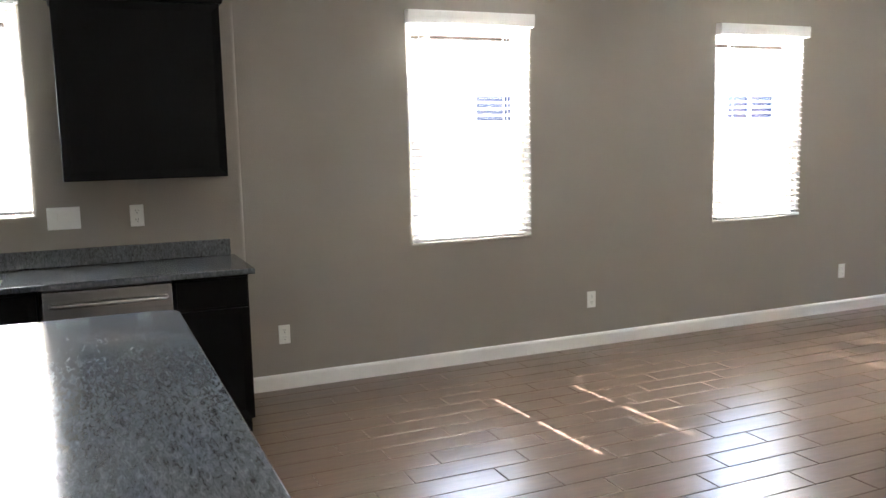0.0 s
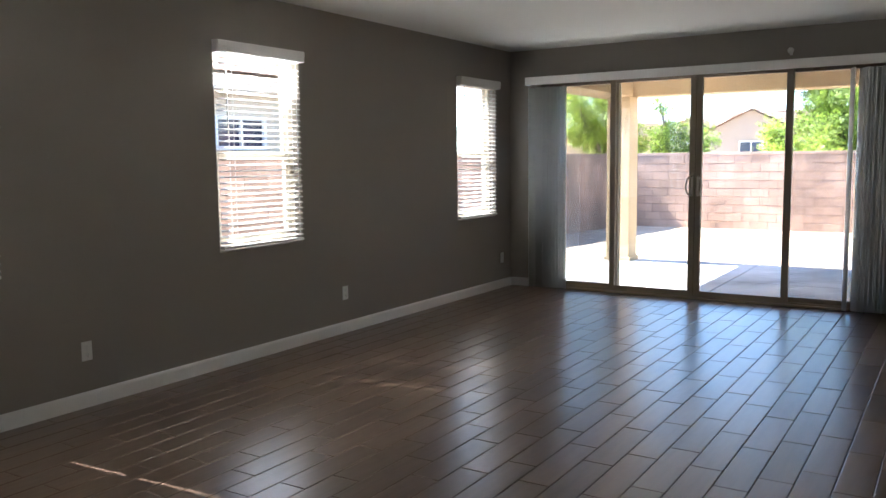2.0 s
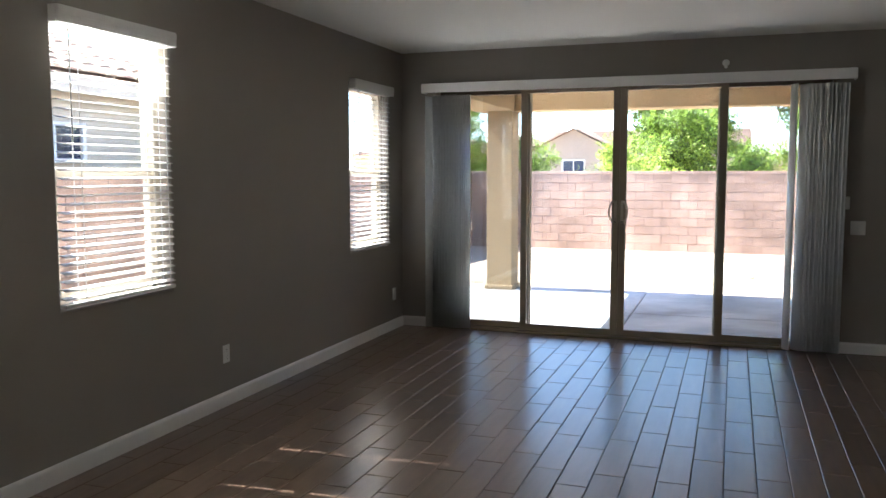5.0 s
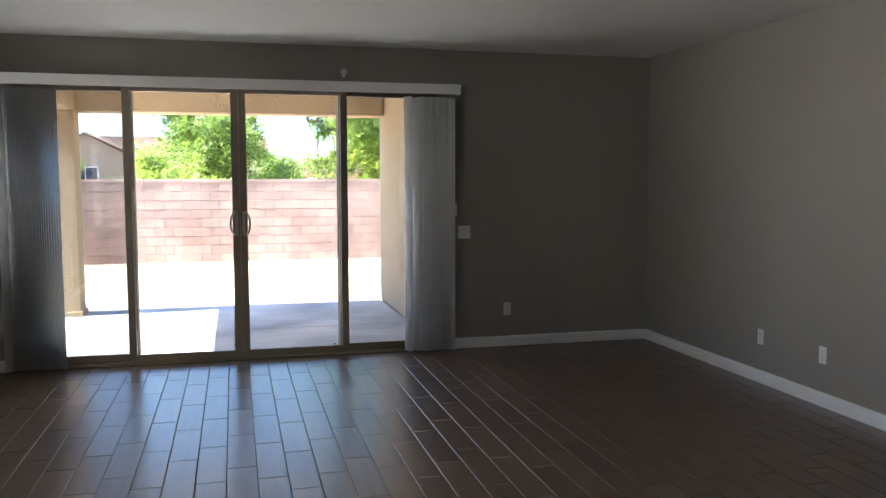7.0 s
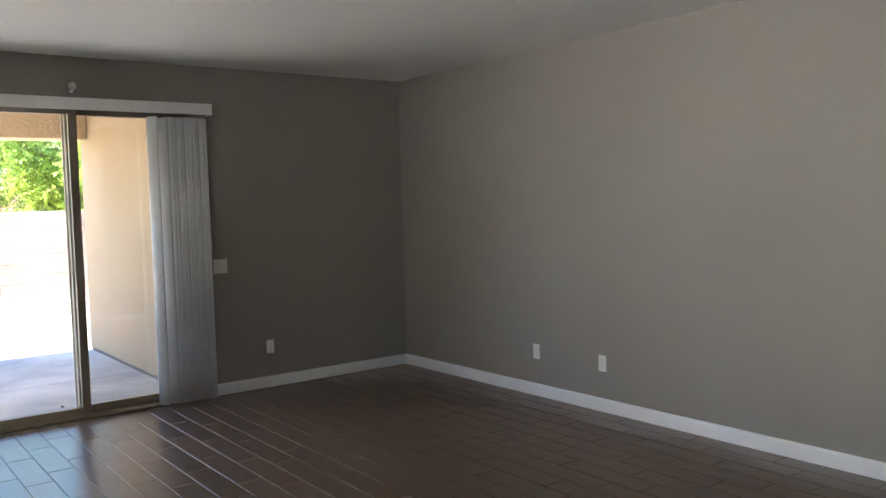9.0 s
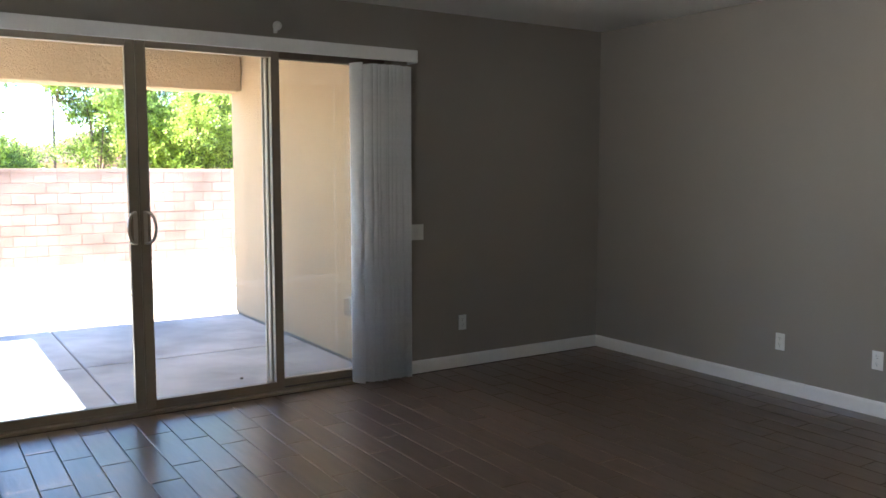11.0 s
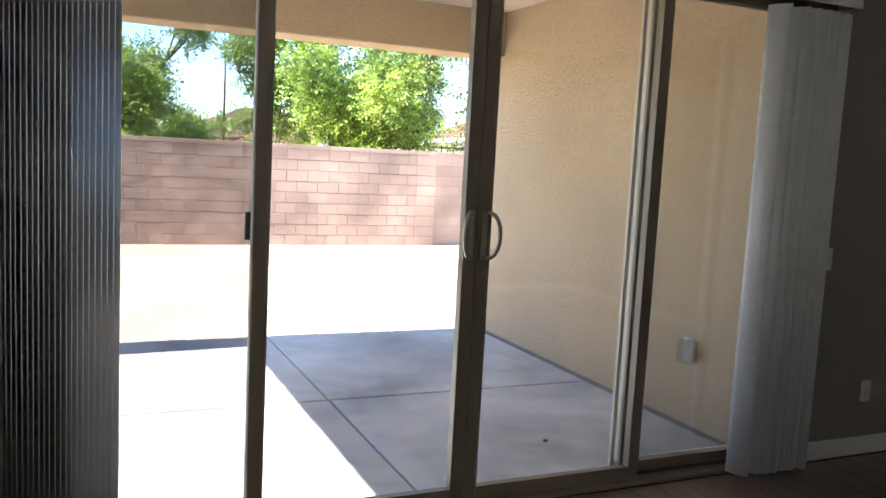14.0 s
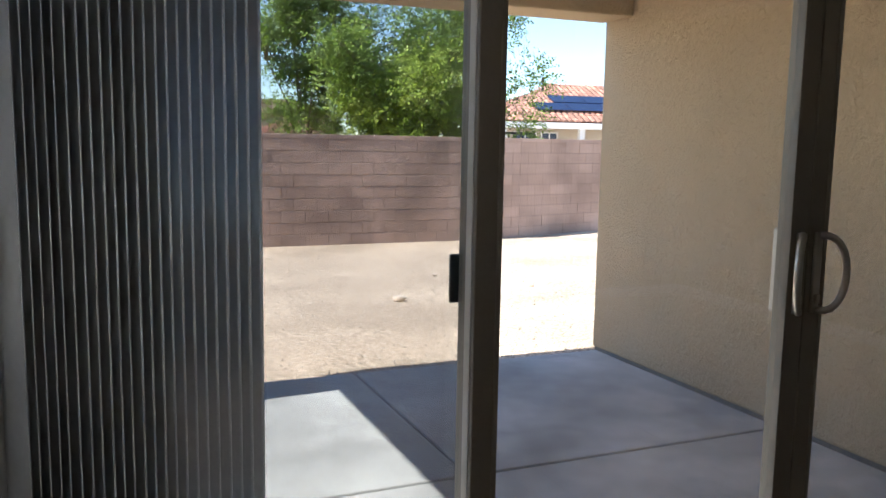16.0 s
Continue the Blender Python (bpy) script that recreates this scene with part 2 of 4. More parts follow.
STUCCO = stucco_material("tan_stucco", (0.62, 0.475, 0.305))
STUCCO2 = material("pale_stucco", (0.60, 0.52, 0.42), 0.9, grain=45, amount=0.06, stain_amount=0.07, bump=0.5, bump_scale=30, spec=0.2)
CONCRETE = material("patio_concrete", (0.50, 0.49, 0.475), 0.75, grain=9, amount=0.12, stain=1.1, stain_amount=0.42, bump=0.12, bump_scale=120, spec=0.4, world_space=True)
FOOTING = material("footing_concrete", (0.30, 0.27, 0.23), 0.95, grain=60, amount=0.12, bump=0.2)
JOINT = material("joint_dirt", (0.13, 0.115, 0.10), 0.95, bump=0.2)
GROUT = material("dark_grout", (0.045, 0.036, 0.03), 0.9, grain=80, bump=0.1)
BLOCK = material("pink_concrete_block", (0.42, 0.295, 0.235), 0.9, grain=60, amount=0.10, stain=0.9, stain_amount=0.42, bump=0.5, bump_scale=110, spread=0.07, spec=0.2, world_space=True)
BLOCKS = material("pink_concrete_blocks", (0.42, 0.295, 0.235), 0.9, grain=60, amount=0.10, stain=0.9, stain_amount=0.42, bump=0.5, bump_scale=110, island=0.07, spec=0.2, world_space=True)
MORTAR = material("wall_mortar", (0.22, 0.165, 0.135), 0.95, grain=60, bump=0.3)
DIRT = material("desert_gravel", (0.56, 0.435, 0.325), 0.95, grain=30, amount=0.70, stain=0.6, stain_amount=0.30, bump=1.0, bump_scale=34, spec=0.15)
PEBBLE = material("pebbles", (0.58, 0.48, 0.385), 0.9, grain=20, amount=0.1, bump=0.2, island=0.34)
ROOF = material("clay_roof_tile", (0.38, 0.19, 0.135), 0.85, grain=8, amount=0.12, stain=1.5, stain_amount=0.15, bump=0.2, island=0.22)
ROOFT = material("brown_roof_tile", (0.33, 0.22, 0.165), 0.85, grain=8, amount=0.12, stain=1.5, stain_amount=0.15, bump=0.2, island=0.22)
BARK = material("bark", (0.13, 0.10, 0.07), 0.95, grain=12, amount=0.25, bump=0.8, stretch=(1, 1, 0.3))
SOLAR = material("solar_cells", (0.012, 0.02, 0.06), 0.12, grain=30, amount=0.1, bump=0.0)
GLASS = glass_material("clear_glass")
SCREEN = screen_material("insect_screen", 0.32)
# same mesh with its cover lowered, to brighten the stucco seen through it
BRIGHTENED_SCREEN = screen_material("brightened_insect_screen", 0.12)
TILE = tile_material()
GRANITE = granite_material()


def leaf_material(name, base):
    m = translucent_material(name, base, 0.45, 0.5)
    nt = m.node_tree
    geo = nt.nodes.new("ShaderNodeNewGeometry")
    mr = nt.nodes.new("ShaderNodeMapRange")
    mr.inputs["To Min"].default_value, mr.inputs["To Max"].default_value = 0.35, 2.1
    nt.links.new(geo.outputs["Random Per Island"], mr.inputs[0])
    mul = nt.nodes.new("ShaderNodeVectorMath")
    mul.operation = 'SCALE'
    mul.inputs[0].default_value = base
    nt.links.new(mr.outputs[0], mul.inputs["Scale"])
    b = nt.nodes["Principled BSDF"]
    nt.links.new(mul.outputs[0], b.inputs["Base Color"])
    for n in nt.nodes:
        if n.bl_idname == "ShaderNodeBsdfTranslucent":
            nt.links.new(mul.outputs[0], n.inputs[0])
    return m


LEAF = leaf_material("leaves_green", (0.175, 0.245, 0.042))
LEAF2 = leaf_material("leaves_yellow_green", (0.26, 0.33, 0.055))
LEAF3 = leaf_material("leaves_grey_green", (0.13, 0.15, 0.075))


# ---- building helpers ----
def box(bm, x0, y0, z0, x1, y1, z1, bevel=0.0, segments=2, m=None):
    r = bmesh.ops.create_cube(bm, size=1.0)
    vs = r["verts"]
    for v in vs:
        v.co = Vector(((x0 + x1) / 2 + v.co.x * (x1 - x0), (y0 + y1) / 2 + v.co.y * (y1 - y0), (z0 + z1) / 2 + v.co.z * (z1 - z0)))
    if bevel:
        es = list({e for v in vs for e in v.link_edges})
        g = bmesh.ops.bevel(bm, geom=es, offset=bevel, segments=segments, profile=0.5, affect='EDGES')
        vs = list({v for f in g["faces"] for v in f.verts} | {v for v in vs if v.is_valid})
    if m is not None:
        bmesh.ops.transform(bm, matrix=m, verts=vs)
    return vs


def cyl(bm, r, depth, m, segments=24, r2=None):
    return bmesh.ops.create_cone(bm, cap_ends=True, segments=segments, radius1=r, radius2=r if r2 is None else r2, depth=depth, matrix=m)["verts"]


def tube(bm, pts, radius, segments=8, taper=1.0):
    """A round bar along points."""
    rings = []
    n = len(pts)
    for i, p in enumerate(pts):
        p = Vector(p)
        d = (Vector(pts[min(i + 1, n - 1)]) - Vector(pts[max(i - 1, 0)])).normalized()
        a = d.orthogonal().normalized() if not rings else (last - d * last.dot(d)).normalized()
        last = a
        b = d.cross(a)
        rr = radius * (1 + (taper - 1) * i / (n - 1))
        rings.append([bm.verts.new(p + (a * math.cos(t) + b * math.sin(t)) * rr) for t in [2 * math.pi * k / segments for k in range(segments)]])
    for r0, r1 in zip(rings, rings[1:]):
        for k in range(segments):
            bm.faces.new((r0[k], r0[(k + 1) % segments], r1[(k + 1) % segments], r1[k]))
    bm.faces.new(rings[0][::-1])
    bm.faces.new(rings[-1])


def finish(name, bm, mat, smooth=False):
    bmesh.ops.recalc_face_normals(bm, faces=bm.faces)
    me = bpy.data.meshes.new(name)
    bm.to_mesh(me)
    bm.free()
    me.materials.append(mat)
    if smooth:
        for p in me.polygons:
            p.use_smooth = True
    return me


def part(name, bm, mat, parent, label="", smooth=False):
    ob = new(name, finish(name, bm, mat, smooth))
    ob.parent = parent
    if label:
        tagged(ob, label)
    return ob


def boxpart(name, parent, mat, x0, y0, z0, x1, y1, z1, bevel=0.003, label="", segments=2):
    bm = bmesh.new()
    box(bm, x0, y0, z0, x1, y1, z1, bevel, segments)
    return part(name, bm, mat, parent, label)


def thing(name, label, category, x=0, y=0, z=0, rz=0, group="", kind=""):
    ob = new(name)
    ob.empty_display_size = 0.1
    ob.matrix_world = pose(x, y, z, 0, 0, rz)
    return tagged(ob, label, category, group, kind)


def structure(name, bm, mat, label, category):
    return tagged(new(name, finish(name, bm, mat)), label, category, kind="structure")


def wall(name, axis, inner, outer, u0, u1, z0, z1, holes, mat, label, round_edge=0.018, corner=None):
    """A wall with openings that go through it. axis 'x': it stands at x = inner..outer and runs along y; 'y': the other way."""
    us = sorted({u0, u1, *[h[0] for h in holes], *[h[1] for h in holes]})
    zs = sorted({z0, z1, *[h[2] for h in holes], *[h[3] for h in holes]})
    bm = bmesh.new()

    def place(u, w, z):
        return (w, u, z) if axis == 'x' else (u, w, z)
    grid = {(i, j, s): bm.verts.new(place(u, w, z)) for i, u in enumerate(us) for j, z in enumerate(zs) for s, w in enumerate((inner, outer))}

    def solid(i, j):
        if not (0 <= i < len(us) - 1 and 0 <= j < len(zs) - 1):
            return False
        cu, cz = (us[i] + us[i + 1]) / 2, (zs[j] + zs[j + 1]) / 2
        return not any(h[0] < cu < h[1] and h[2] < cz < h[3] for h in holes)
    rims = []
    for i in range(len(us) - 1):
        for j in range(len(zs) - 1):
            if not solid(i, j):
                continue
            for s in (0, 1):
                bm.faces.new([grid[k] for k in ((i, j, s), (i + 1, j, s), (i + 1, j + 1, s), (i, j + 1, s))])
            for (a, b, ni, nj) in (((i, j), (i + 1, j), i, j - 1), ((i, j + 1), (i + 1, j + 1), i, j + 1), ((i, j), (i, j + 1), i - 1, j), ((i + 1, j), (i + 1, j + 1), i + 1, j)):
                if not solid(ni, nj):
                    bm.faces.new([grid[(*a, 0)], grid[(*b, 0)], grid[(*b, 1)], grid[(*a, 1)]])
                    if 0 <= ni < len(us) - 1 and 0 <= nj < len(zs) - 1:
                        rims.append((grid[(*a, 0)], grid[(*b, 0)]))
    bmesh.ops.delete(bm, geom=[v for v in bm.verts if not v.link_faces], context='VERTS')
    bmesh.ops.recalc_face_normals(bm, faces=bm.faces)
    if round_edge and rims:
        es = [bm.edges.get(r) for r in rims]
        bmesh.ops.bevel(bm, geom=[e for e in es if e], offset=round_edge, segments=4, profile=0.5, affect='EDGES')
    if corner is not None:
        es = [e for e in bm.edges if all(abs(v.co.y - corner) < 1e-4 and abs(v.co.x - inner) < 1e-4 for v in e.verts)]
        bmesh.ops.bevel(bm, geom=es, offset=0.02, segments=4, profile=0.5, affect='EDGES')
    return structure(name, bm, mat, label, "wall")


# ---- large structure of the house ----
CEIL_Z, RIGHT_X, DOOR_Y, BACK_Y = 2.74, 6.04, 10.0, -3.2
WIN = [(2.93, 3.82), (5.46, 6.335), (8.80, 9.63)]
WZ0, WZ1 = 0.858, 2.33
KX, KY1 = 0.20, 1.80
KWIN = (-0.55, 0.70, 1.19, 2.33)
DX0, DX1, DZ1 = 0.36, 3.97, 2.42

wall("wall_west", 'x', 0.0, -0.17, KY1, DOOR_Y + 0.17, 0, CEIL_Z, [(a, b, WZ0, WZ1) for a, b in WIN], PAINT, "greige painted drywall with rounded window reveals")
wall("wall_kitchen", 'x', KX, -0.17, BACK_Y, KY1, 0, CEIL_Z, [KWIN], PAINT, "greige painted kitchen wall with a window over the sink", corner=KY1)
wall("wall_north", 'y', DOOR_Y, DOOR_Y + 0.17, 0.0, RIGHT_X, 0, CEIL_Z, [(DX0, DX1, -0.0001, DZ1)], PAINT, "greige painted drywall around a wide sliding door", 0.012)
wall("wall_east", 'x', RIGHT_X, RIGHT_X + 0.17, BACK_Y, DOOR_Y + 0.17, 0, CEIL_Z, [], PAINT, "plain greige painted drywall", 0)
wall("wall_south", 'y', BACK_Y, BACK_Y - 0.15, -0.17, RIGHT_X + 0.17, 0, CEIL_Z, [], PAINT, "plain greige painted drywall", 0)
bm = bmesh.new()
SX, SY0, SY1 = 4.70, 3.3, 4.815
vs = [bm.verts.new(p) for p in ((SX, SY0, 0), (RIGHT_X, SY0, 0), (RIGHT_X, SY1, 0), (SX, SY1, 0))]
f = bm.faces.new(vs)
up = bmesh.ops.extrude_face_region(bm, geom=[f])
bmesh.ops.translate(bm, vec=(0, 0, CEIL_Z), verts=[v for v in up["geom"] if isinstance(v, bmesh.types.BMVert)])
bmesh.ops.bevel(bm, geom=[e for e in bm.edges if abs(e.verts[0].co.z - e.verts[1].co.z) > 1 and e.verts[0].co.x < SX + 0.1], offset=0.018, segments=4, profile=0.5, affect='EDGES')
structure("wall_stub", bm, PAINT, "greige painted closet wall with rounded corner", "wall")

bm = bmesh.new()
box(bm, -0.17, BACK_Y - 0.15, CEIL_Z, RIGHT_X + 0.17, DOOR_Y + 0.17, CEIL_Z + 0.2)
structure("ceiling", bm, CEIL, "white textured drywall ceiling", "ceiling")
bm = bmesh.new()
box(bm, -0.17, BACK_Y - 0.15, -0.28, RIGHT_X + 0.17, DOOR_Y + 0.17, -0.006)
floor = structure("floor", bm, GROUT, "dark wood-look plank tile floor with thin dark grout", "floor")


def baseboard(x0, y0, x1, y1, side):
    """Skirting along a wall; side: the direction into the room."""
    bm = bmesh.new()
    d = Vector((x1 - x0, y1 - y0, 0))
    s = Vector(side)
    prof = [(0.0, 0.0), (0.014, 0.0), (0.014, 0.079), (0.011, 0.089), (0.006, 0.096), (0.0, 0.098)]
    rings = [[bm.verts.new(Vector((x0, y0, 0)) + d * k + s * a + Vector((0, 0, z))) for a, z in prof] for k in (0, 1)]
    for k in range(len(prof)):
        n = (k + 1) % len(prof)
        bm.faces.new((rings[0][k], rings[0][n], rings[1][n], rings[1][k]))
    bm.faces.new(rings[0]), bm.faces.new(rings[1][::-1])
    return structure("baseboard", bm, TRIM, "white painted baseboard along the wall", "baseboard")


baseboard(0, KY1, 0, DOOR_Y, (1, 0, 0))
baseboard(0.014, DOOR_Y, DX0 - 0.02, DOOR_Y, (0, -1, 0))
baseboard(DX1 + 0.02, DOOR_Y, RIGHT_X - 0.014, DOOR_Y, (0, -1, 0))
baseboard(RIGHT_X, SY1 + 0.014, RIGHT_X, DOOR_Y, (-1, 0, 0))
baseboard(SX + 0.02, SY1, RIGHT_X, SY1, (0, 1, 0))
baseboard(SX, SY0 + 0.02, SX, SY1 - 0.02, (-1, 0, 0))


# ---- windows and their blinds ----
def window(number, y0, y1, z0, z1, x):
    """A single-hung vinyl window, set towards the outside of the opening; x: the inner face of its frame."""
    w = thing(f"window_{number}", "single-hung almond vinyl window in a drywall reveal", "window", x, (y0 + y1) / 2, z0, kind="structure")
    hw, h = (y1 - y0) / 2 - 0.002, z1 - z0 - 0.002
    mid = h * 0.485
    bm = bmesh.new()
    for a in ((-hw, 0.002, -hw + 0.045, h), (hw - 0.045, 0.002, hw, h), (-hw + 0.045, 0.002, hw - 0.045, 0.05), (-hw + 0.045, h - 0.045, hw - 0.045, h)):
        box(bm, -0.085, a[0], a[1], 0, a[2], a[3], 0.004)
    part("window_frame", bm, VINYL, w)
    bm = bmesh.new()
    i = hw - 0.047
    for a in ((-i, 0.052, -i + 0.035, mid), (i - 0.035, 0.052, i, mid), (-i + 0.035, 0.052, i - 0.035, 0.092), (-i + 0.035, mid - 0.042, i - 0.035, mid)):
        box(bm, -0.035, a[0], a[1], -0.006, a[2], a[3], 0.003)
    part("lower_sash", bm, VINYL, w)
    bm = bmesh.new()
    for a in ((-i, mid - 0.03, i, mid + 0.012), (-i, mid + 0.012, -i + 0.02, h - 0.047), (i - 0.02, mid + 0.012, i, h - 0.047)):
        box(bm, -0.072, a[0], a[1], -0.040, a[2], a[3], 0.003)
    part("upper_sash", bm, VINYL, w)
    for nm, xx, za, zb, ins in (("pane", -0.022, 0.09, mid - 0.04, 0.034), ("pane", -0.057, mid + 0.01, h - 0.046, 0.019)):
        bm = bmesh.new()
        box(bm, xx - 0.003, -i + ins, za, xx + 0.003, i - ins, zb)
        p = part(nm, bm, GLASS, w)
        p.visible_shadow = False
    bm = bmesh.new()
    box(bm, -0.012, -0.03, mid - 0.002, 0.012, 0.03, mid + 0.014, 0.003)
    part("sash_lock", bm, VINYL, w)


def blind(y0, y1, z0, z1, x, tilt=11.0, label="white two-inch faux-wood blind lowered over the window"):
    """A lowered horizontal blind: headrail with a valance, slats with routed cord holes, ladder cords, bottom rail, wand."""
    b = thing("window_blind", label, "window blind", x, (y0 + y1) / 2, z0, group="window blinds")
    hw, h = (y1 - y0) / 2 - 0.006, z1 - z0
    bm = bmesh.new()
    box(bm, 0.030, -hw - 0.022, h - 0.045, 0.044, hw + 0.022, h + 0.040, 0.005, 3)
    for s in (-1, 1):
        box(bm, -0.0185, s * (hw + 0.016) - 0.006, h - 0.045, 0.0295, s * (hw + 0.016) + 0.006, h + 0.040, 0.002)
    box(bm, 0.0435, -hw - 0.020, h - 0.002, 0.0475, hw + 0.020, h + 0.030, 0.0015)
    part("valance", bm, TRIM, b)
    bm = bmesh.new()
    box(bm, -0.045, -hw, h - 0.05, 0.008, hw, h - 0.006, 0.002)
    part("headrail", bm, PLASTIC, b)
    bm = bmesh.new()
    t = 0.0026
    cords = (-hw + 0.122, -hw + 0.687)

    def strip(ya, yb, xs):
        prof = [(px, 0.003 * (1 - (px / 0.025) ** 2)) for px in xs]
        rings = [[bm.verts.new((px, y, pz)) for px, pz in prof] + [bm.verts.new((px, y, pz - t)) for px, pz in reversed(prof)] for y in (ya, yb)]
        n = len(rings[0])
        for k in range(n):
            bm.faces.new((rings[0][k], rings[0][(k + 1) % n], rings[1][(k + 1) % n], rings[1][k]))
        bm.faces.new(rings[0]), bm.faces.new(rings[1][::-1])
    ends = [-hw, *[c + d for c in cords for d in (-0.0057, 0.0057)], hw]
    for k in range(0, 6, 2):
        strip(ends[k], ends[k + 1], (-0.025, -0.0125, 0.0, 0.0125, 0.025))
    for c in cords:
        strip(c - 0.0057, c + 0.0057, (-0.025, -0.02, -0.0145))
        strip(c - 0.0057, c + 0.0057, (0.0145, 0.02, 0.025))
    me = finish("slat", bm, SLAT)
    z = 0.06
    k = 0
    while z < h - 0.075:
        s = new("slat", me)
        s.parent = b
        s.matrix_basis = pose(-0.018, 0, z, random.uniform(-0.12, 0.12), tilt + random.uniform(-0.6, 0.6), 0)
        z += 0.0435
        k += 1
    bm = bmesh.new()
    box(bm, -0.043, -hw, 0.012, 0.007, hw, 0.032, 0.004)
    part("bottom_rail", bm, PLASTIC, b)
    for yy in (cords[0] + 0.0115, cords[1] + 0.0115, hw - 0.05):
        bm = bmesh.new()
        for xx in (-0.0445, 0.0085):
            box(bm, xx - 0.0009, yy - 0.0022, 0.03, xx + 0.0009, yy + 0.0022, h - 0.05)
        part("ladder_cord", bm, PLASTIC, b)
    bm = bmesh.new()
    tube(bm, [(0.034, -hw + 0.05, h - 0.04), (0.036, -hw + 0.051, h - 0.5), (0.038, -hw + 0.05, h - 0.62)], 0.0035, 6)
    part("tilt_wand", bm, PLASTIC, b)
    return b


for k, (a, b_) in enumerate(WIN):
    window(k + 1, a, b_, WZ0, WZ1, -0.075)
    blind(a, b_, WZ0, WZ1, 0.020)
window(4, KWIN[0], KWIN[1], KWIN[2], KWIN[3], -0.075)
blind(KWIN[0], KWIN[1], KWIN[2], KWIN[3], 0.220, label="white two-inch blind lowered over the kitchen window")

# ---- sliding patio door ----
door = thing("door_1", "four-panel tan aluminium sliding glass patio door, closed", "sliding door", (DX0 + DX1) / 2, DOOR_Y, 0, kind="structure")
DW = (DX1 - DX0) / 2
bm = bmesh.new()
for s in (-1, 1):
    box(bm, min(s * DW, s * (DW - 0.03)), 0.004, 0.001, max(s * DW, s * (DW - 0.03)), 0.155, DZ1 - 0.001, 0.003)
box(bm, -DW + 0.03, 0.004, DZ1 - 0.045, DW - 0.03, 0.155, DZ1 - 0.001, 0.003)
part("door_frame", bm, BRONZE, door)
bm = bmesh.new()
box(bm, -DW + 0.03, -0.03, 0.001, DW - 0.03, 0.155, 0.022, 0.004)
for yy in (0.012, 0.066, 0.118):
    box(bm, -DW + 0.03, yy, 0.0225, DW - 0.03, yy + 0.006, 0.036, 0.001)
part("sill_track", bm, BRONZE, door, "tan aluminium sill with raised tracks")
bm = bmesh.new()
box(bm, -DW + 0.032, 0.075, 0.0228, DW - 0.032, 0.112, 0.0235)
part("track_groove", bm, DARKALU, door)


def panel(xa, xb, ya, handle_at=None, latch=None):
    """One glazed panel with stiles and rails, in the track that begins at ya."""
    d = 0.040
    bm = bmesh.new()
    z0, z1, st = 0.036, DZ1 - 0.05, 0.058
    box(bm, xa, ya, z0, xa + st, ya + d, z1, 0.003)
    box(bm, xb - st, ya, z0, xb, ya + d, z1, 0.003)
    box(bm, xa + st, ya, z0, xb - st, ya + d, z0 + 0.048, 0.003)
    box(bm, xa + st, ya, z1 - 0.06, xb - st, ya + d, z1, 0.003)
    for xx in (xa + st - 0.008, xb - st - 0.004):
        box(bm, xx, ya - 0.003, z0 + 0.05, xx + 0.012, ya + d + 0.003, z1 - 0.062, 0.002)
    p = part("panel", bm, BRONZE, door)
    bm = bmesh.new()
    for xx in (xa, xb - st):
        box(bm, xx - 0.0025, ya + 0.014, z0 + 0.05, xx + st + 0.0025, ya + d + 0.004, z1 - 0.062, 0.002)
    part("outer_cladding", bm, VINYL, p, "almond outer face of the stiles")
    bm = bmesh.new()
    box(bm, xa + st - 0.004, ya + 0.017, z0 + 0.044, xb - st + 0.004, ya + 0.023, z1 - 0.056)
    g = part("pane", bm, GLASS, p)
    g.visible_shadow = False
    if handle_at is not None:
        s = 1 if handle_at > 0 else -1
        hx = xa + st / 2 if handle_at > 0 else xb - st / 2
        bm = bmesh.new()
        box(bm, hx - 0.013, ya - 0.009, 1.090, hx + 0.013, ya, 1.300, 0.004)
        box(bm, hx - 0.006, ya - 0.018, 1.115, hx + 0.006, ya - 0.008, 1.14, 0.003)
        part("handle_plate", bm, NICKEL, p, "satin nickel handle plate with thumb latch")
        bm = bmesh.new()
        pts = []
        for k in range(17):
            a = math.pi * k / 16
            pts.append((hx + s * 0.052 * math.sin(a) ** 0.8, ya - 0.010 - 0.042 * math.sin(a) ** 0.6, 1.195 + 0.098 * math.cos(a)))
        tube(bm, pts, 0.0095, 10)
        part("pull_handle", bm, NICKEL, p, "curved satin nickel pull", True)
        bm = bmesh.new()
        box(bm, hx - 0.015, ya + d, 1.085, hx + 0.015, ya + d + 0.035, 1.305, 0.006)
        part("outer_handle", bm, VINYL, p, "almond outer pull")
    if latch:
        boxpart("latch", p, DARKPL, xa - 0.014 if latch < 0 else xb, ya + 0.006, 1.19, xa if latch < 0 else xb + 0.014, ya + 0.034, 1.30, 0.004, "black screen door latch")
    return p


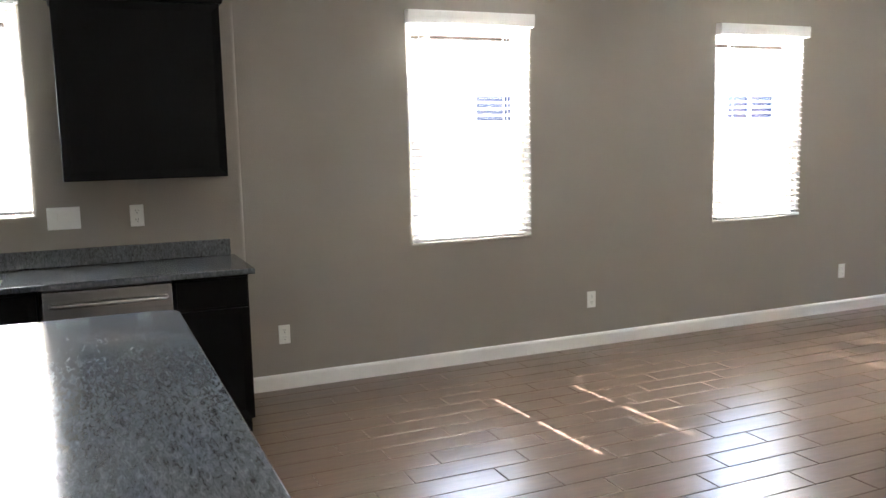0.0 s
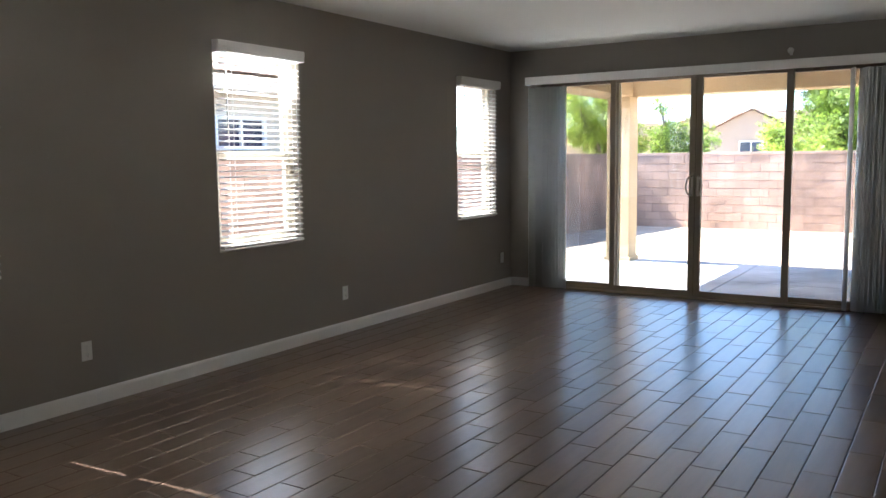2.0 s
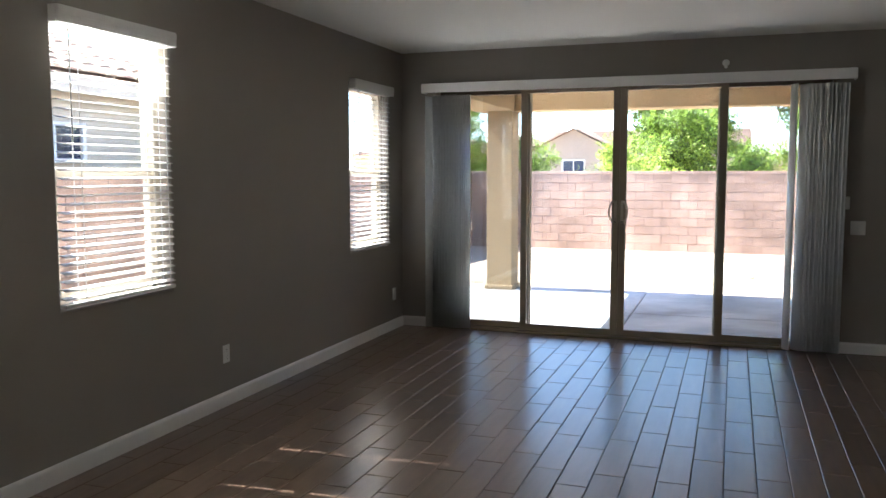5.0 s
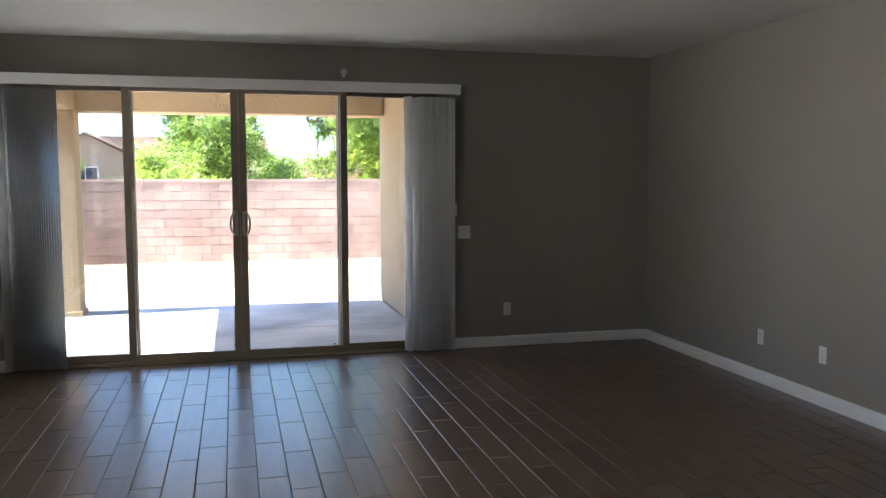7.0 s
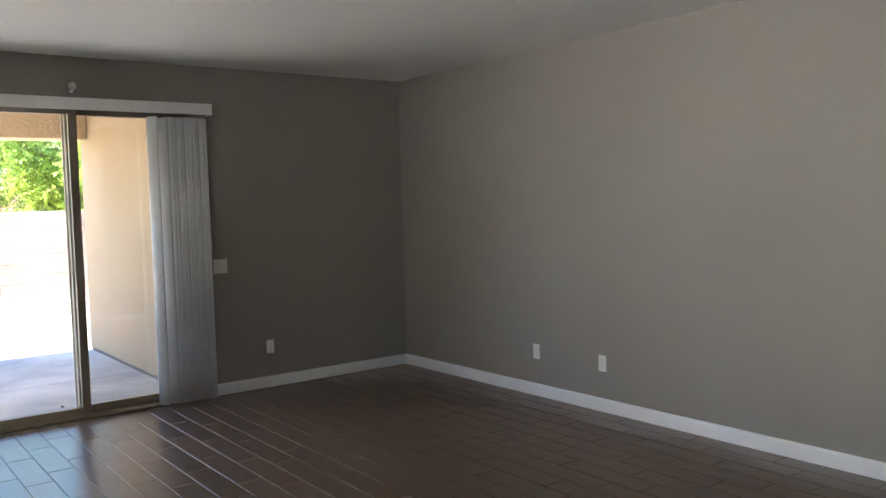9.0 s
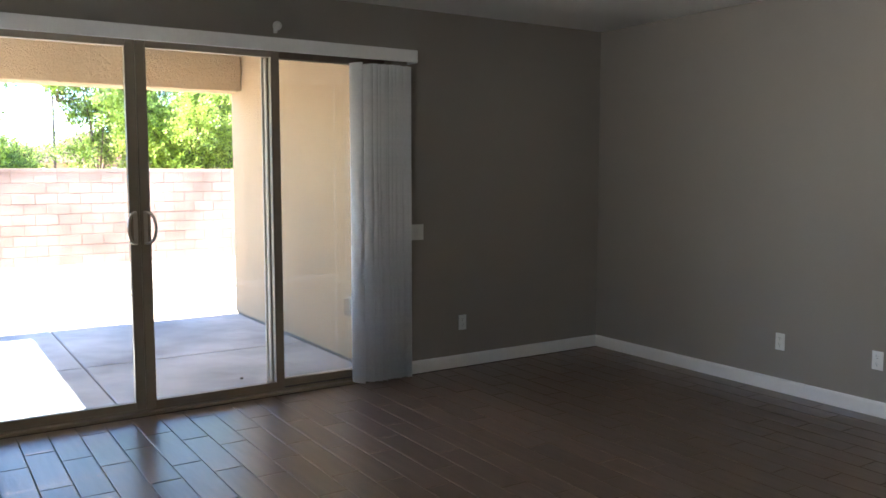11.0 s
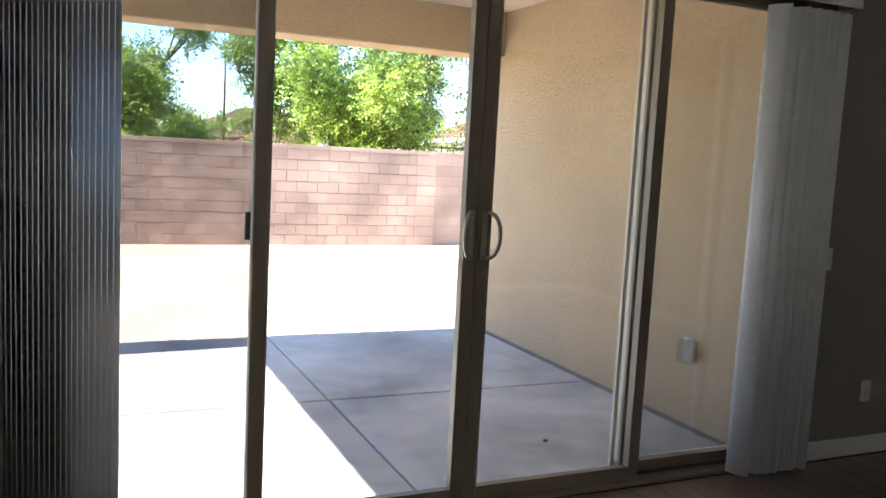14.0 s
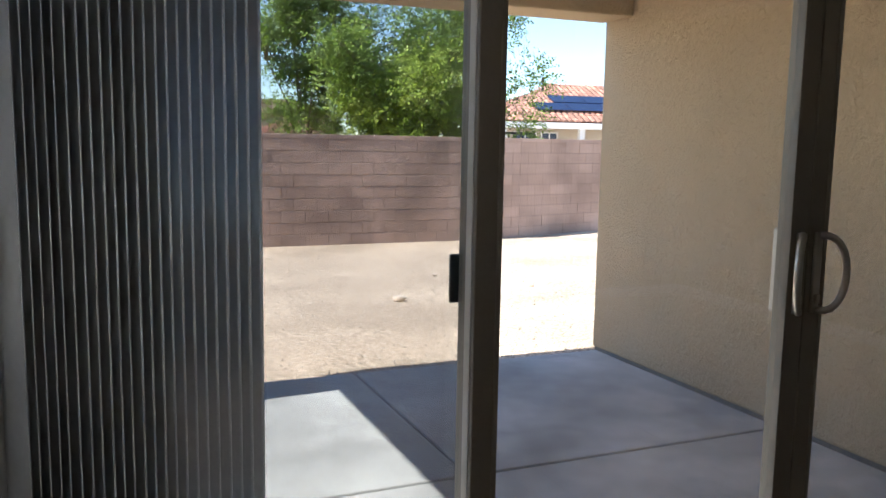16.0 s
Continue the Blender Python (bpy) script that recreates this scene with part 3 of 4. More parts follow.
PW = DW / 2
panel(-DW + 0.032, -PW + 0.035, 0.070)
panel(-PW - 0.035, -0.0015, 0.012, handle_at=-1)
panel(0.0015, PW + 0.035, 0.012, handle_at=1)
panel(PW - 0.035, DW - 0.032, 0.070)
for xa, xb in ((-DW + 0.034, -PW + 0.045), (PW - 0.050, DW - 0.034)):
    bm = bmesh.new()
    for a in ((xa, 0.04, xa + 0.03, DZ1 - 0.05), (xb - 0.03, 0.04, xb, DZ1 - 0.05), (xa + 0.03, 0.04, xb - 0.03, 0.08), (xa + 0.03, DZ1 - 0.09, xb - 0.03, DZ1 - 0.05)):
        box(bm, a[0], 0.124, a[1], a[2], 0.142, a[3], 0.002)
    s = part("screen_frame", bm, VINYL, door, "almond frame of the sliding insect screen")
    bm = bmesh.new()
    box(bm, xa + 0.028, 0.1325, 0.078, xb - 0.028, 0.1335, DZ1 - 0.088)
    g = part("screen_mesh", bm, SCREEN if xa < 0 else BRIGHTENED_SCREEN, s, "fine grey insect mesh")
    g.visible_shadow = False
boxpart("screen_latch", door, DARKPL, -PW - 0.047, 0.112, 1.155, -PW - 0.015, 0.1235, 1.265, 0.004, "black screen door latch")

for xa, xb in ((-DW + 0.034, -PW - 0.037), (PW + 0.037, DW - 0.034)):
    # solid strip over the tan top rail, coloured as if in shade
    boxpart("head_pocket", door, SHADED_HEAD, xa, 0.054, 2.315, xb, 0.068, DZ1 - 0.047, 0.002, "brown strip above the fixed panel, shade of the head track put into its colour")
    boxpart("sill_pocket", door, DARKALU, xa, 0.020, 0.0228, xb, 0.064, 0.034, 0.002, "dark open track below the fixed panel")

# ---- vertical blind over the door ----
vb = thing("vertical_blind", "white vertical blind with vanes stacked to both sides of the door", "vertical blind", (0.26 + 4.107) / 2, DOOR_Y, 2.33)
VW = (4.107 - 0.26) / 2
bm = bmesh.new()
box(bm, -VW, -0.142, 0, VW, -0.130, 0.09, 0.004, 3)
box(bm, -VW, -0.1305, 0.080, VW, -0.003, 0.09, 0.002)
for s in (-1, 1):
    box(bm, min(s * VW, s * (VW - 0.01)), -0.1305, 0.0, max(s * VW, s * (VW - 0.01)), -0.003, 0.0795, 0.002)
part("valance", bm, TRIM, vb)
bm = bmesh.new()
box(bm, -VW + 0.02, -0.092, 0.03, VW - 0.02, -0.048, 0.07, 0.003)
part("headrail", bm, PLASTIC, vb)


def vane_mesh():
    bm = bmesh.new()
    w, h, t = 0.058, 2.285, 0.0016
    prof = [(-w + 2 * w * k / 6, 0.013 * (1 - ((k - 3) / 3) ** 2)) for k in range(7)]
    ring = [(a, b) for a, b in prof] + [(a, b - t) for a, b in reversed(prof)]
    rings = [[bm.verts.new((a, b, z)) for a, b in ring] for z in (0.0, h)]
    n = len(ring)
    for k in range(n):
        bm.faces.new((rings[0][k], rings[0][(k + 1) % n], rings[1][(k + 1) % n], rings[1][k]))
    bm.faces.new(rings[0]), bm.faces.new(rings[1][::-1])
    return finish("vane", bm, VANE, True)


VANE_ME = vane_mesh()


def hang_vane(x, turn, back=0.0):
    v = new("vane", VANE_ME)
    v.parent = vb
    v.matrix_basis = pose(x - (0.26 + 4.107) / 2, -0.075 + back, -2.312 + random.uniform(-0.003, 0.003), 0, 0, turn)


x = 0.345
hang_vane(0.322, 65)
for k in range(23):
    x += 0.0140 + 0.0055 * (k / 22) + random.uniform(-0.0012, 0.0012)
    hang_vane(x, 296 + random.uniform(-1.2, 1.2))
x = 4.040
for k in range(19):
    hang_vane(x, (102, 122, 108, 128, 112)[k % 5] + random.uniform(-3, 3), (0.0, 0.022, -0.006, 0.034, 0.008, -0.010, 0.028)[k % 7] + random.uniform(-0.004, 0.004))
    x -= (0.015, 0.017, 0.022, 0.014, 0.023, 0.018, 0.020)[k % 7] + random.uniform(-0.002, 0.002)
hang_vane(3.632, 117, -0.012)

# ---- patio ----
PZ = -0.06
bm = bmesh.new()
JX, JY = 2.10, 11.853
xs, ys = [-0.42, JX, 4.045], [10.175, JY, 13.72]
slab = thing("patio_slab", "smooth grey concrete patio slab with tooled control joints", "patio", 1.8, 12, PZ, kind="structure")
for i in range(2):
    for j in range(2):
        boxpart("slab_panel", slab, CONCRETE, xs[i] + 0.007 - 1.8, ys[j] + 0.009 - 12, -0.12, xs[i + 1] - 0.007 - 1.8, ys[j + 1] - 0.009 - 12, 0, 0.010)
boxpart("joint_fill", slab, JOINT, -0.41 - 1.8, 10.18 - 12, -0.15, 4.04 - 1.8, 13.71 - 12, -0.014, 0)
bm = bmesh.new()
box(bm, 4.045, 10.171, PZ + 0.016, 6.21, 13.775, 3.4, 0.015, 3)
structure("wall_patio", bm, STUCCO, "rough tan stucco house wall beside the patio", "wall")
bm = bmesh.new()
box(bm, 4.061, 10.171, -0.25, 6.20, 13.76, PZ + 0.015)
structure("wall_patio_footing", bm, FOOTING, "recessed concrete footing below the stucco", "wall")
patio = thing("patio_cover", "tan stucco patio roof on a square corner column", "patio cover", 0.13, 13.2, PZ, kind="structure")
boxpart("column", patio, STUCCO, -0.19, 0.06, 0.0, 0.17, 0.42, 2.46, 0.012, "square tan stucco column")
boxpart("column_base", patio, STUCCO, -0.215, 0.035, 0.0, 0.195, 0.445, 0.06, 0.01)
boxpart("front_beam", patio, STUCCO, -0.37, 0.22, 2.461, 3.908, 0.59, 2.92, 0.015, "deep tan stucco beam")
boxpart("side_beam", patio, STUCCO, -0.37, -3.025, 2.461, 0.16, 0.218, 2.92, 0.015, "deep tan stucco beam")
boxpart("patio_ceiling", patio, STUCCO2, 0.162, -3.025, 2.84, 3.908, 0.218, 2.92, 0)
boxpart("roof_deck", patio, ROOFT, -0.55, -3.025, 2.921, 3.908, 0.6, 3.05, 0.01)

# ---- ground ----
def ground_z(x, y):
    k = min(max((y - 13.7) / 8.0, 0), 1)
    return -0.115 - 0.175 * k


xs = np.concatenate([np.array([-1500, -400, -120, -60, -30, -14]), np.arange(-8, 14.01, 0.5), np.array([20, 30, 60, 120, 400, 1500])])
ys = np.concatenate([np.array([-1500, -300, -60, -20, -5, 5, 9]), np.arange(10, 24.01, 0.5), np.array([27, 32, 40, 55, 80, 140, 400, 1500])])
bm = bmesh.new()
gv = [[bm.verts.new((x, y, ground_z(x, y) + (random.uniform(-0.012, 0.012) if -7 < x < 13 and 14.5 < y < 22 else 0))) for y in ys] for x in xs]
for i in range(len(xs) - 1):
    for j in range(len(ys) - 1):
        bm.faces.new((gv[i][j], gv[i + 1][j], gv[i + 1][j + 1], gv[i][j + 1]))
ground = new("ground", finish("ground", bm, DIRT, True))
tagged(ground, "pale desert dirt and fine gravel yard", "ground", kind="structure")
bm = bmesh.new()
rng = random.Random(5)


def chip(bm, x, y, z, s, rng):
    vs = [bm.verts.new((x + s * a * rng.uniform(0.6, 1.2), y + s * b * rng.uniform(0.6, 1.2), z + s * c * rng.uniform(0.5, 0.9))) for a, b, c in ((1, 0, 0), (0, 1, 0), (-1, 0, 0), (0, -1, 0), (0, 0, 1), (0, 0, -0.6))]
    for a, b in ((0, 1), (1, 2), (2, 3), (3, 0)):
        bm.faces.new((vs[a], vs[b], vs[4])), bm.faces.new((vs[b], vs[a], vs[5]))


for k in range(16000):
    y = 13.8 + 8.2 * rng.random() ** 1.6
    x = rng.uniform(-2.8, 9.5)
    chip(bm, x, y, ground_z(x, y) + 0.004, 0.005 + 0.014 * rng.random() ** 4, rng)
tagged(new("gravel", finish("gravel", bm, PEBBLE)), "loose pebbles scattered over the dirt yard", "gravel", kind="stuff")


def stone(x, y, s, label):
    bm = bmesh.new()
    bmesh.ops.create_icosphere(bm, subdivisions=2, radius=1)
    for v in bm.verts:
        d = 1 + 0.25 * noise.noise(v.co * 1.4 + Vector((x, y, 0)))
        v.co = Vector((v.co.x * s * d, v.co.y * s * 0.75 * d, v.co.z * s * 0.5 * d))
    ob = new("stone", finish("stone", bm, PEBBLE, True))
    ob.location = (x, y, ground_z(x, y) + s * 0.3)
    tagged(ob, label, "stone", group="stones in the yard")


stone(3.48, 16.6, 0.075, "pale fist-sized stone lying on the dirt")
stone(4.55, 18.2, 0.04, "small pale stone lying on the dirt")
stone(5.3, 17.0, 0.035, "small pale stone lying on the dirt")
bm = bmesh.new()
box(bm, -0.012, -0.007, 0, 0.012, 0.007, 0.012, 0.003)
leaf = new("dry_leaf", finish("dry_leaf", bm, BARK))
leaf.location = (3.06, 10.79, PZ)
tagged(leaf, "small dry brown leaf lying on the concrete", "leaf")

# ---- block walls of the yard ----
BL, BH = 0.405, 0.2025


def block_mesh(name, l, mat=BLOCK, h=BH, d=0.15):
    bm = bmesh.new()
    box(bm, -l / 2 + 0.0045, -d / 2, 0.0045, l / 2 - 0.0045, d / 2, h - 0.0045, 0.006, 1)
    return finish(name, bm, mat)


FULL, HALF = block_mesh("block", BL), block_mesh("block", BL / 2)


def yard_wall(name, x0, y0, x1, y1, z0, courses, label, singles):
    """A running-bond concrete block wall from one end to the other; singles: whether its blocks are parts of their own."""
    ln = math.hypot(x1 - x0, y1 - y0)
    turn = math.degrees(math.atan2(y1 - y0, x1 - x0))
    w = thing(name, label, "block wall", x0, y0, z0, turn, kind="structure")
    bm = bmesh.new()
    box(bm, 0.0, -0.066, -0.3, ln, 0.066, courses * BH)
    part("mortar", bm, MORTAR, w)
    n = int(ln / BL)
    if singles:
        for j in range(courses):
            for i in range(n + 1):
                x = i * BL + (BL / 2 if j % 2 == 0 else 0)
                me = FULL
                if j % 2 == 1 and i == 0:
                    me, x = HALF, BL / 4
                if x + BL / 2 > ln + 0.01:
                    if ln - (x - BL / 2) < BL / 2 - 0.01:
                        continue
                    me, x = HALF, x - BL / 4
                o = new("block", me)
                o.parent = w
                o.matrix_basis = pose(x, random.uniform(-0.003, 0.003), j * BH)
    else:
        bm = bmesh.new()
        for j in range(courses):
            for i in range(n + 1):
                x = i * BL + (BL / 2 if j % 2 == 0 else 0)
                if x + BL / 4 > ln:
                    continue
                yy = random.uniform(-0.003, 0.003)
                l = BL / 2 - 0.004
                vs = [bm.verts.new((x + a * l, yy + b * 0.075, j * BH + c)) for c in (0.004, BH - 0.004) for a, b in ((-1, -1), (1, -1), (1, 1), (-1, 1))]
                for q in ((0, 1, 5, 4), (1, 2, 6, 5), (2, 3, 7, 6), (3, 0, 4, 7), (4, 5, 6, 7)):
                    bm.faces.new([vs[k] for k in q])
        o = part("blocks", bm, BLOCKS, w)
        tagged(o, kind="stuff")
    top = courses * BH
    for k in range(int(ln / 0.81) + 1):
        a, b = k * 0.81, min(k * 0.81 + 0.81, ln)
        if b - a > 0.05:
            boxpart("cap", w, BLOCK, a + 0.003, -0.082, top, b - 0.003, 0.082, top + 0.075, 0.006)
    return w


YB, WALL_Z = 22.2, -0.30
yard_wall("wall_yard_back", 6.86 - 24.5 * BL, YB + 0.075, 6.86, YB + 0.075, WALL_Z, 9, "pinkish-brown concrete block wall in running bond with a cap course", True)
yard_wall("wall_yard_left", -3.17, YB + 0.1, -3.17, 3.0, WALL_Z, 9, "pinkish-brown concrete block wall along the side yard", False)
yard_wall("wall_yard_right", 7.26, YB + 0.12, 14.0, YB + 1.9, WALL_Z, 9, "pinkish-brown concrete block wall beyond the pilaster", False)
pil = thing("wall_pilaster", "square concrete block pilaster where the walls meet", "block pilaster", 7.062, YB + 0.08, WALL_Z, kind="structure")
for j in range(9):
    boxpart("block", pil, BLOCK, -0.2, -0.088, j * BH + 0.003 - (0.25 if j == 0 else 0), 0.2, 0.088, (j + 1) * BH - 0.003, 0.006)
boxpart("cap", pil, BLOCK, -0.2, -0.092, 9 * BH, 0.2, 0.092, 9 * BH + 0.075, 0.006)


# ---- trees ----
def tree(x, y, height, spread, seed, leafm, leaves=9000, name="tree", trunk=True, label="leafy green desert shade tree behind the block wall", base=0.25, leaf_size=0.06, category="tree", girth=1.0):
    rng = random.Random(seed)
    t = thing(name, label, category, x, y, -0.3)
    bm = bmesh.new()
    clumps = []
    fork = height * base
    tube(bm, [(0, 0, 0), (0.05, 0.03, fork * 0.5), (0.0, 0.08, fork)], 0.05 * girth * height ** 0.8, 8, 0.7)
    limbs = rng.randint(6, 8)
    for k in range(limbs):
        a = 2 * math.pi * (k + rng.uniform(-0.3, 0.3)) / limbs
        out = spread * rng.uniform(0.45, 0.85)
        zt = height * rng.uniform(0.45, 0.95)
        p0 = Vector((0, 0.08, fork * rng.uniform(0.8, 1.0)))
        p3 = Vector((math.cos(a) * out, math.sin(a) * out, zt))
        p1 = p0 + Vector((math.cos(a) * out * 0.25, math.sin(a) * out * 0.25, (zt - fork) * 0.45))
        pts = [p0, p1, (p1 + p3) / 2 + Vector((rng.uniform(-0.2, 0.2), rng.uniform(-0.2, 0.2), 0.15)), p3]
        tube(bm, pts, 0.022 * girth * height ** 0.8, 6, 0.25)
        for s in range(5):
            q = pts[1].lerp(p3, rng.uniform(0.2, 1.0)) + Vector((rng.gauss(0, 0.12) * spread, rng.gauss(0, 0.12) * spread, rng.gauss(0, 0.06) * height))
            tube(bm, [pts[2], (pts[2] + q) / 2 + Vector((0, 0, 0.1)), q], 0.008 * height ** 0.8, 5, 0.3)
            clumps.append((q, rng.uniform(0.07, 0.19) * spread))
        clumps.append((p3, rng.uniform(0.09, 0.20) * spread))
    for s in range(12):
        a, r = rng.uniform(0, 6.28), spread * rng.uniform(0, 0.8)
        clumps.append((Vector((math.cos(a) * r, math.sin(a) * r, height * rng.uniform(base + 0.05, 0.75))), rng.uniform(0.10, 0.22) * spread))
    part("trunk", bm, BARK, t, smooth=True)
    verts, faces = [], []
    nsprays = leaves // 9
    for s in range(nsprays):
        c, r = rng.choice(clumps)
        d = Vector((rng.gauss(0, 1), rng.gauss(0, 1), rng.gauss(0, 0.75)))
        d = d / max(d.length, 0.01) * r * rng.random() ** 0.45
        p = c + d
        p.z = max(p.z, 0.35)
        out = (d.normalized() + Vector((0, 0, -0.25)) + Vector((rng.gauss(0, 0.5), rng.gauss(0, 0.5), rng.gauss(0, 0.4)))).normalized()
        side = out.orthogonal().normalized()
        nrm = out.cross(side)
        for k in range(9):
            q = p + out * (leaf_size * 0.75 * k) * 0.8
            sgn = 1 if k % 2 else -1
            ln = leaf_size * rng.uniform(0.7, 1.4)
            dirn = (side * sgn + out * 0.6 + nrm * rng.uniform(-0.7, 0.7)).normalized()
            w = dirn.cross(nrm + side * rng.uniform(-0.5, 0.5)).normalized() * ln * 0.34
            i = len(verts)
            verts += [q, q + dirn * ln * 0.5 + w, q + dirn * ln, q + dirn * ln * 0.5 - w]
            faces.append((i, i + 1, i + 2, i + 3))
    me = bpy.data.meshes.new("crown")
    me.from_pydata([tuple(v) for v in verts], [], faces)
    me.materials.append(leafm)
    o = new("crown", me)
    o.parent = t
    return t


tree(7.7, 27.0, 7.4, 3.9, 11, LEAF, 60000, base=0.2, leaf_size=0.075)
tree(5.2, 28.0, 6.8, 1.8, 21, LEAF, 24000, leaf_size=0.07, label="loose feathery light-green tree behind the block wall", base=0.15, girth=0.25)
tree(6.9, 25.2, 4.1, 1.9, 12, LEAF2, 36000, leaf_size=0.07, label="yellow-green shrub tree behind the block wall", base=0.15)
tree(1.6, 31.0, 5.6, 2.4, 13, LEAF, 45000, leaf_size=0.08, label="dark green shade tree beyond the block wall")
tree(3.6, 33.5, 3.5, 1.6, 14, LEAF, 20000, leaf_size=0.08, label="low round green tree beyond the wall", base=0.15)
tree(0.6, 27.0, 3.0, 1.5, 15, LEAF2, 26000, label="bright green shrub showing over the block wall", base=0.12)
tree(-4.9, 25.6, 4.3, 1.9, 16, LEAF2, 32000, label="light green tree past the corner of the yard")
tree(-3.0, 27.2, 3.7, 1.3, 17, LEAF, 22000, label="round green tree past the corner of the yard", base=0.2)
tree(-2.6, 40.0, 2.7, 1.6, 18, LEAF3, 7000, label="grey-green desert bush before the far house", base=0.1, name="bush", category="bush")
tree(-5.8, 37.0, 2.6, 1.8, 19, LEAF3, 7000, label="grey-green desert bush before the far house", base=0.1, name="bush", category="bush")
tree(-4.35, 12.6, 2.6, 0.9, 20, LEAF2, 6000, label="bright green shrub in the side yard next door", base=0.12, name="bush", category="bush")


# ---- neighbouring houses ----
def tiled_plane(parent, p0, p1, p2, mat, rows, cols, name="roof_slope"):
    """Barrel tiles laid over a roof slope: p0-p1 is the eave, p2 lies up the slope from p0; the far edge narrows by hip."""
    p0, p1, p2 = Vector(p0), Vector(p1), Vector(p2)
    bm = bmesh.new()
    along, upv = p1 - p0, p2 - p0
    nrm = along.cross(upv).normalized()
    if nrm.z < 0:
        nrm = -nrm
    w = along / cols
    for r in range(rows):
        a0, a1 = r / rows, (r + 1.12) / rows
        for c in range(cols):
            base = p0 + w * c
            prof = [(-0.02, 0.0), (0.2, 0.05), (0.45, 0.07), (0.7, 0.05), (0.98, 0.0)]
            lo = [bm.verts.new(base + w * u + upv * a0 + nrm * (v + 0.05)) for u, v in prof]
            hi = [bm.verts.new(base + w * u + upv * a1 + nrm * (v + 0.01)) for u, v in prof]
            for k in range(4):
                bm.faces.new((lo[k], lo[k + 1], hi[k + 1], hi[k]))
            bm.faces.new(lo)
    ob = part(name, bm, mat, parent)
    tagged(ob, kind="stuff")
    return ob


def slope(parent, pts, mat, name="roof"):
    bm = bmesh.new()
    bm.faces.new([bm.verts.new(p) for p in pts])
    r = bmesh.ops.solidify(bm, geom=bm.faces[:], thickness=0.12)
    return part(name, bm, mat, parent)


def house_window(parent, x0, z0, x1, z1, y, face=-1, along='x'):
    """A framed window standing on a wall that faces -y (along x) or +x (along y)."""
    def bb(bm, a0, za, a1, zb, d0, d1):
        if along == 'x':
            box(bm, a0, y - d1, za, a1, y - d0, zb, 0.004)
        else:
            box(bm, y + d0, a0, za, y + d1, a1, zb, 0.004)
    bm = bmesh.new()
    bars = [(x0 - 0.06, z0 - 0.06, x0, z1 + 0.06), (x1, z0 - 0.06, x1 + 0.06, z1 + 0.06), (x0, z1, x1, z1 + 0.06), (x0, z0 - 0.06, x1, z0)]
    if x1 - x0 > 0.6:
        bars.append(((x0 + x1) / 2 - 0.02, z0, (x0 + x1) / 2 + 0.02, z1))
    for a in bars:
        bb(bm, a[0], a[1], a[2], a[3], 0.002, 0.06)
    w = part("window", bm, TRIM, parent)
    bm = bmesh.new()
    bb(bm, x0, z0, x1, z1, 0.004, 0.014)
    part("pane", bm, SOLAR, w, "dark reflecting window pane")


# house next door along the side yard
nb = thing("house", "pale stucco neighbouring house with a tiled eave and dark windows", "house", -4.9, 0, -0.3)
boxpart("wall", nb, STUCCO2, -6.0, -6.0, 0, 0, 12.2, 3.05, 0.01)
house_window(nb, 5.76, 2.04, 6.30, 2.40, 0.0, along='y')
house_window(nb, 9.95, 2.04, 10.9, 2.44, 0.0, along='y')
slope(nb, [(0.45, -6.4, 3.05), (0.45, 12.6, 3.05), (-3.2, 12.6, 4.35), (-3.2, -6.4, 4.35)], ROOFT)
tiled_plane(nb, (0.5, -6.4, 3.05), (0.5, 12.6, 3.05), (-3.2, -6.4, 4.38), ROOFT, 11, 62)
boxpart("fascia", nb, STUCCO2, 0.40, -6.4, 2.84, 0.44, 12.6, 3.05, 0.003)

# gabled house straight beyond the yard
# stucco colour darkened to carry the shade on the house's front walls
SHADED_STUCCO = material("shaded_stucco", (0.36, 0.29, 0.24), 0.9, grain=45, amount=0.06, stain_amount=0.07, bump=0.5, bump_scale=30, spec=0.2)
gh = thing("house", "tan stucco house with brown tiled gables beyond the yard", "house", -5.4, 46.0, -0.3)
boxpart("wall", gh, SHADED_STUCCO, -4.2, 0.6, 0, 2.6, 8.0, 3.3, 0.01)
bm = bmesh.new()
for xa, xb, xm, zt, yy in ((-1.6, 2.6, 0.55, 4.15, 0.0), (-4.2, -1.4, -2.8, 3.8, 0.3)):
    pts = [(xa, 0), (xb, 0), (xb, 3.1), (xm, zt), (xa, 3.1)]
    f0 = [bm.verts.new((u, yy, v)) for u, v in pts]
    f1 = [bm.verts.new((u, yy + 6, v)) for u, v in pts]
    bm.faces.new(f0), bm.faces.new(f1[::-1])
    for k in range(5):
        bm.faces.new((f0[k], f0[(k + 1) % 5], f1[(k + 1) % 5], f1[k]))
part("gable", bm, SHADED_STUCCO, gh)
for xa, xb, xm, zt, yy in ((-1.6, 2.6, 0.55, 4.15, 0.0), (-4.2, -1.4, -2.8, 3.8, 0.3)):
    slope(gh, [(xa - 0.3, yy - 0.3, 2.98), (xm, yy - 0.3, zt + 0.04), (xm, yy + 6.2, zt + 0.04), (xa - 0.3, yy + 6.2, 2.98)], ROOFT)
    slope(gh, [(xb + 0.3, yy - 0.3, 2.98), (xm, yy - 0.3, zt + 0.04), (xm, yy + 6.2, zt + 0.04), (xb + 0.3, yy + 6.2, 2.98)], ROOFT)
    tiled_plane(gh, (xb + 0.32, yy - 0.3, 2.99), (xb + 0.32, yy + 6.2, 2.99), (xm, yy - 0.3, zt + 0.05), ROOFT, 7, 20)
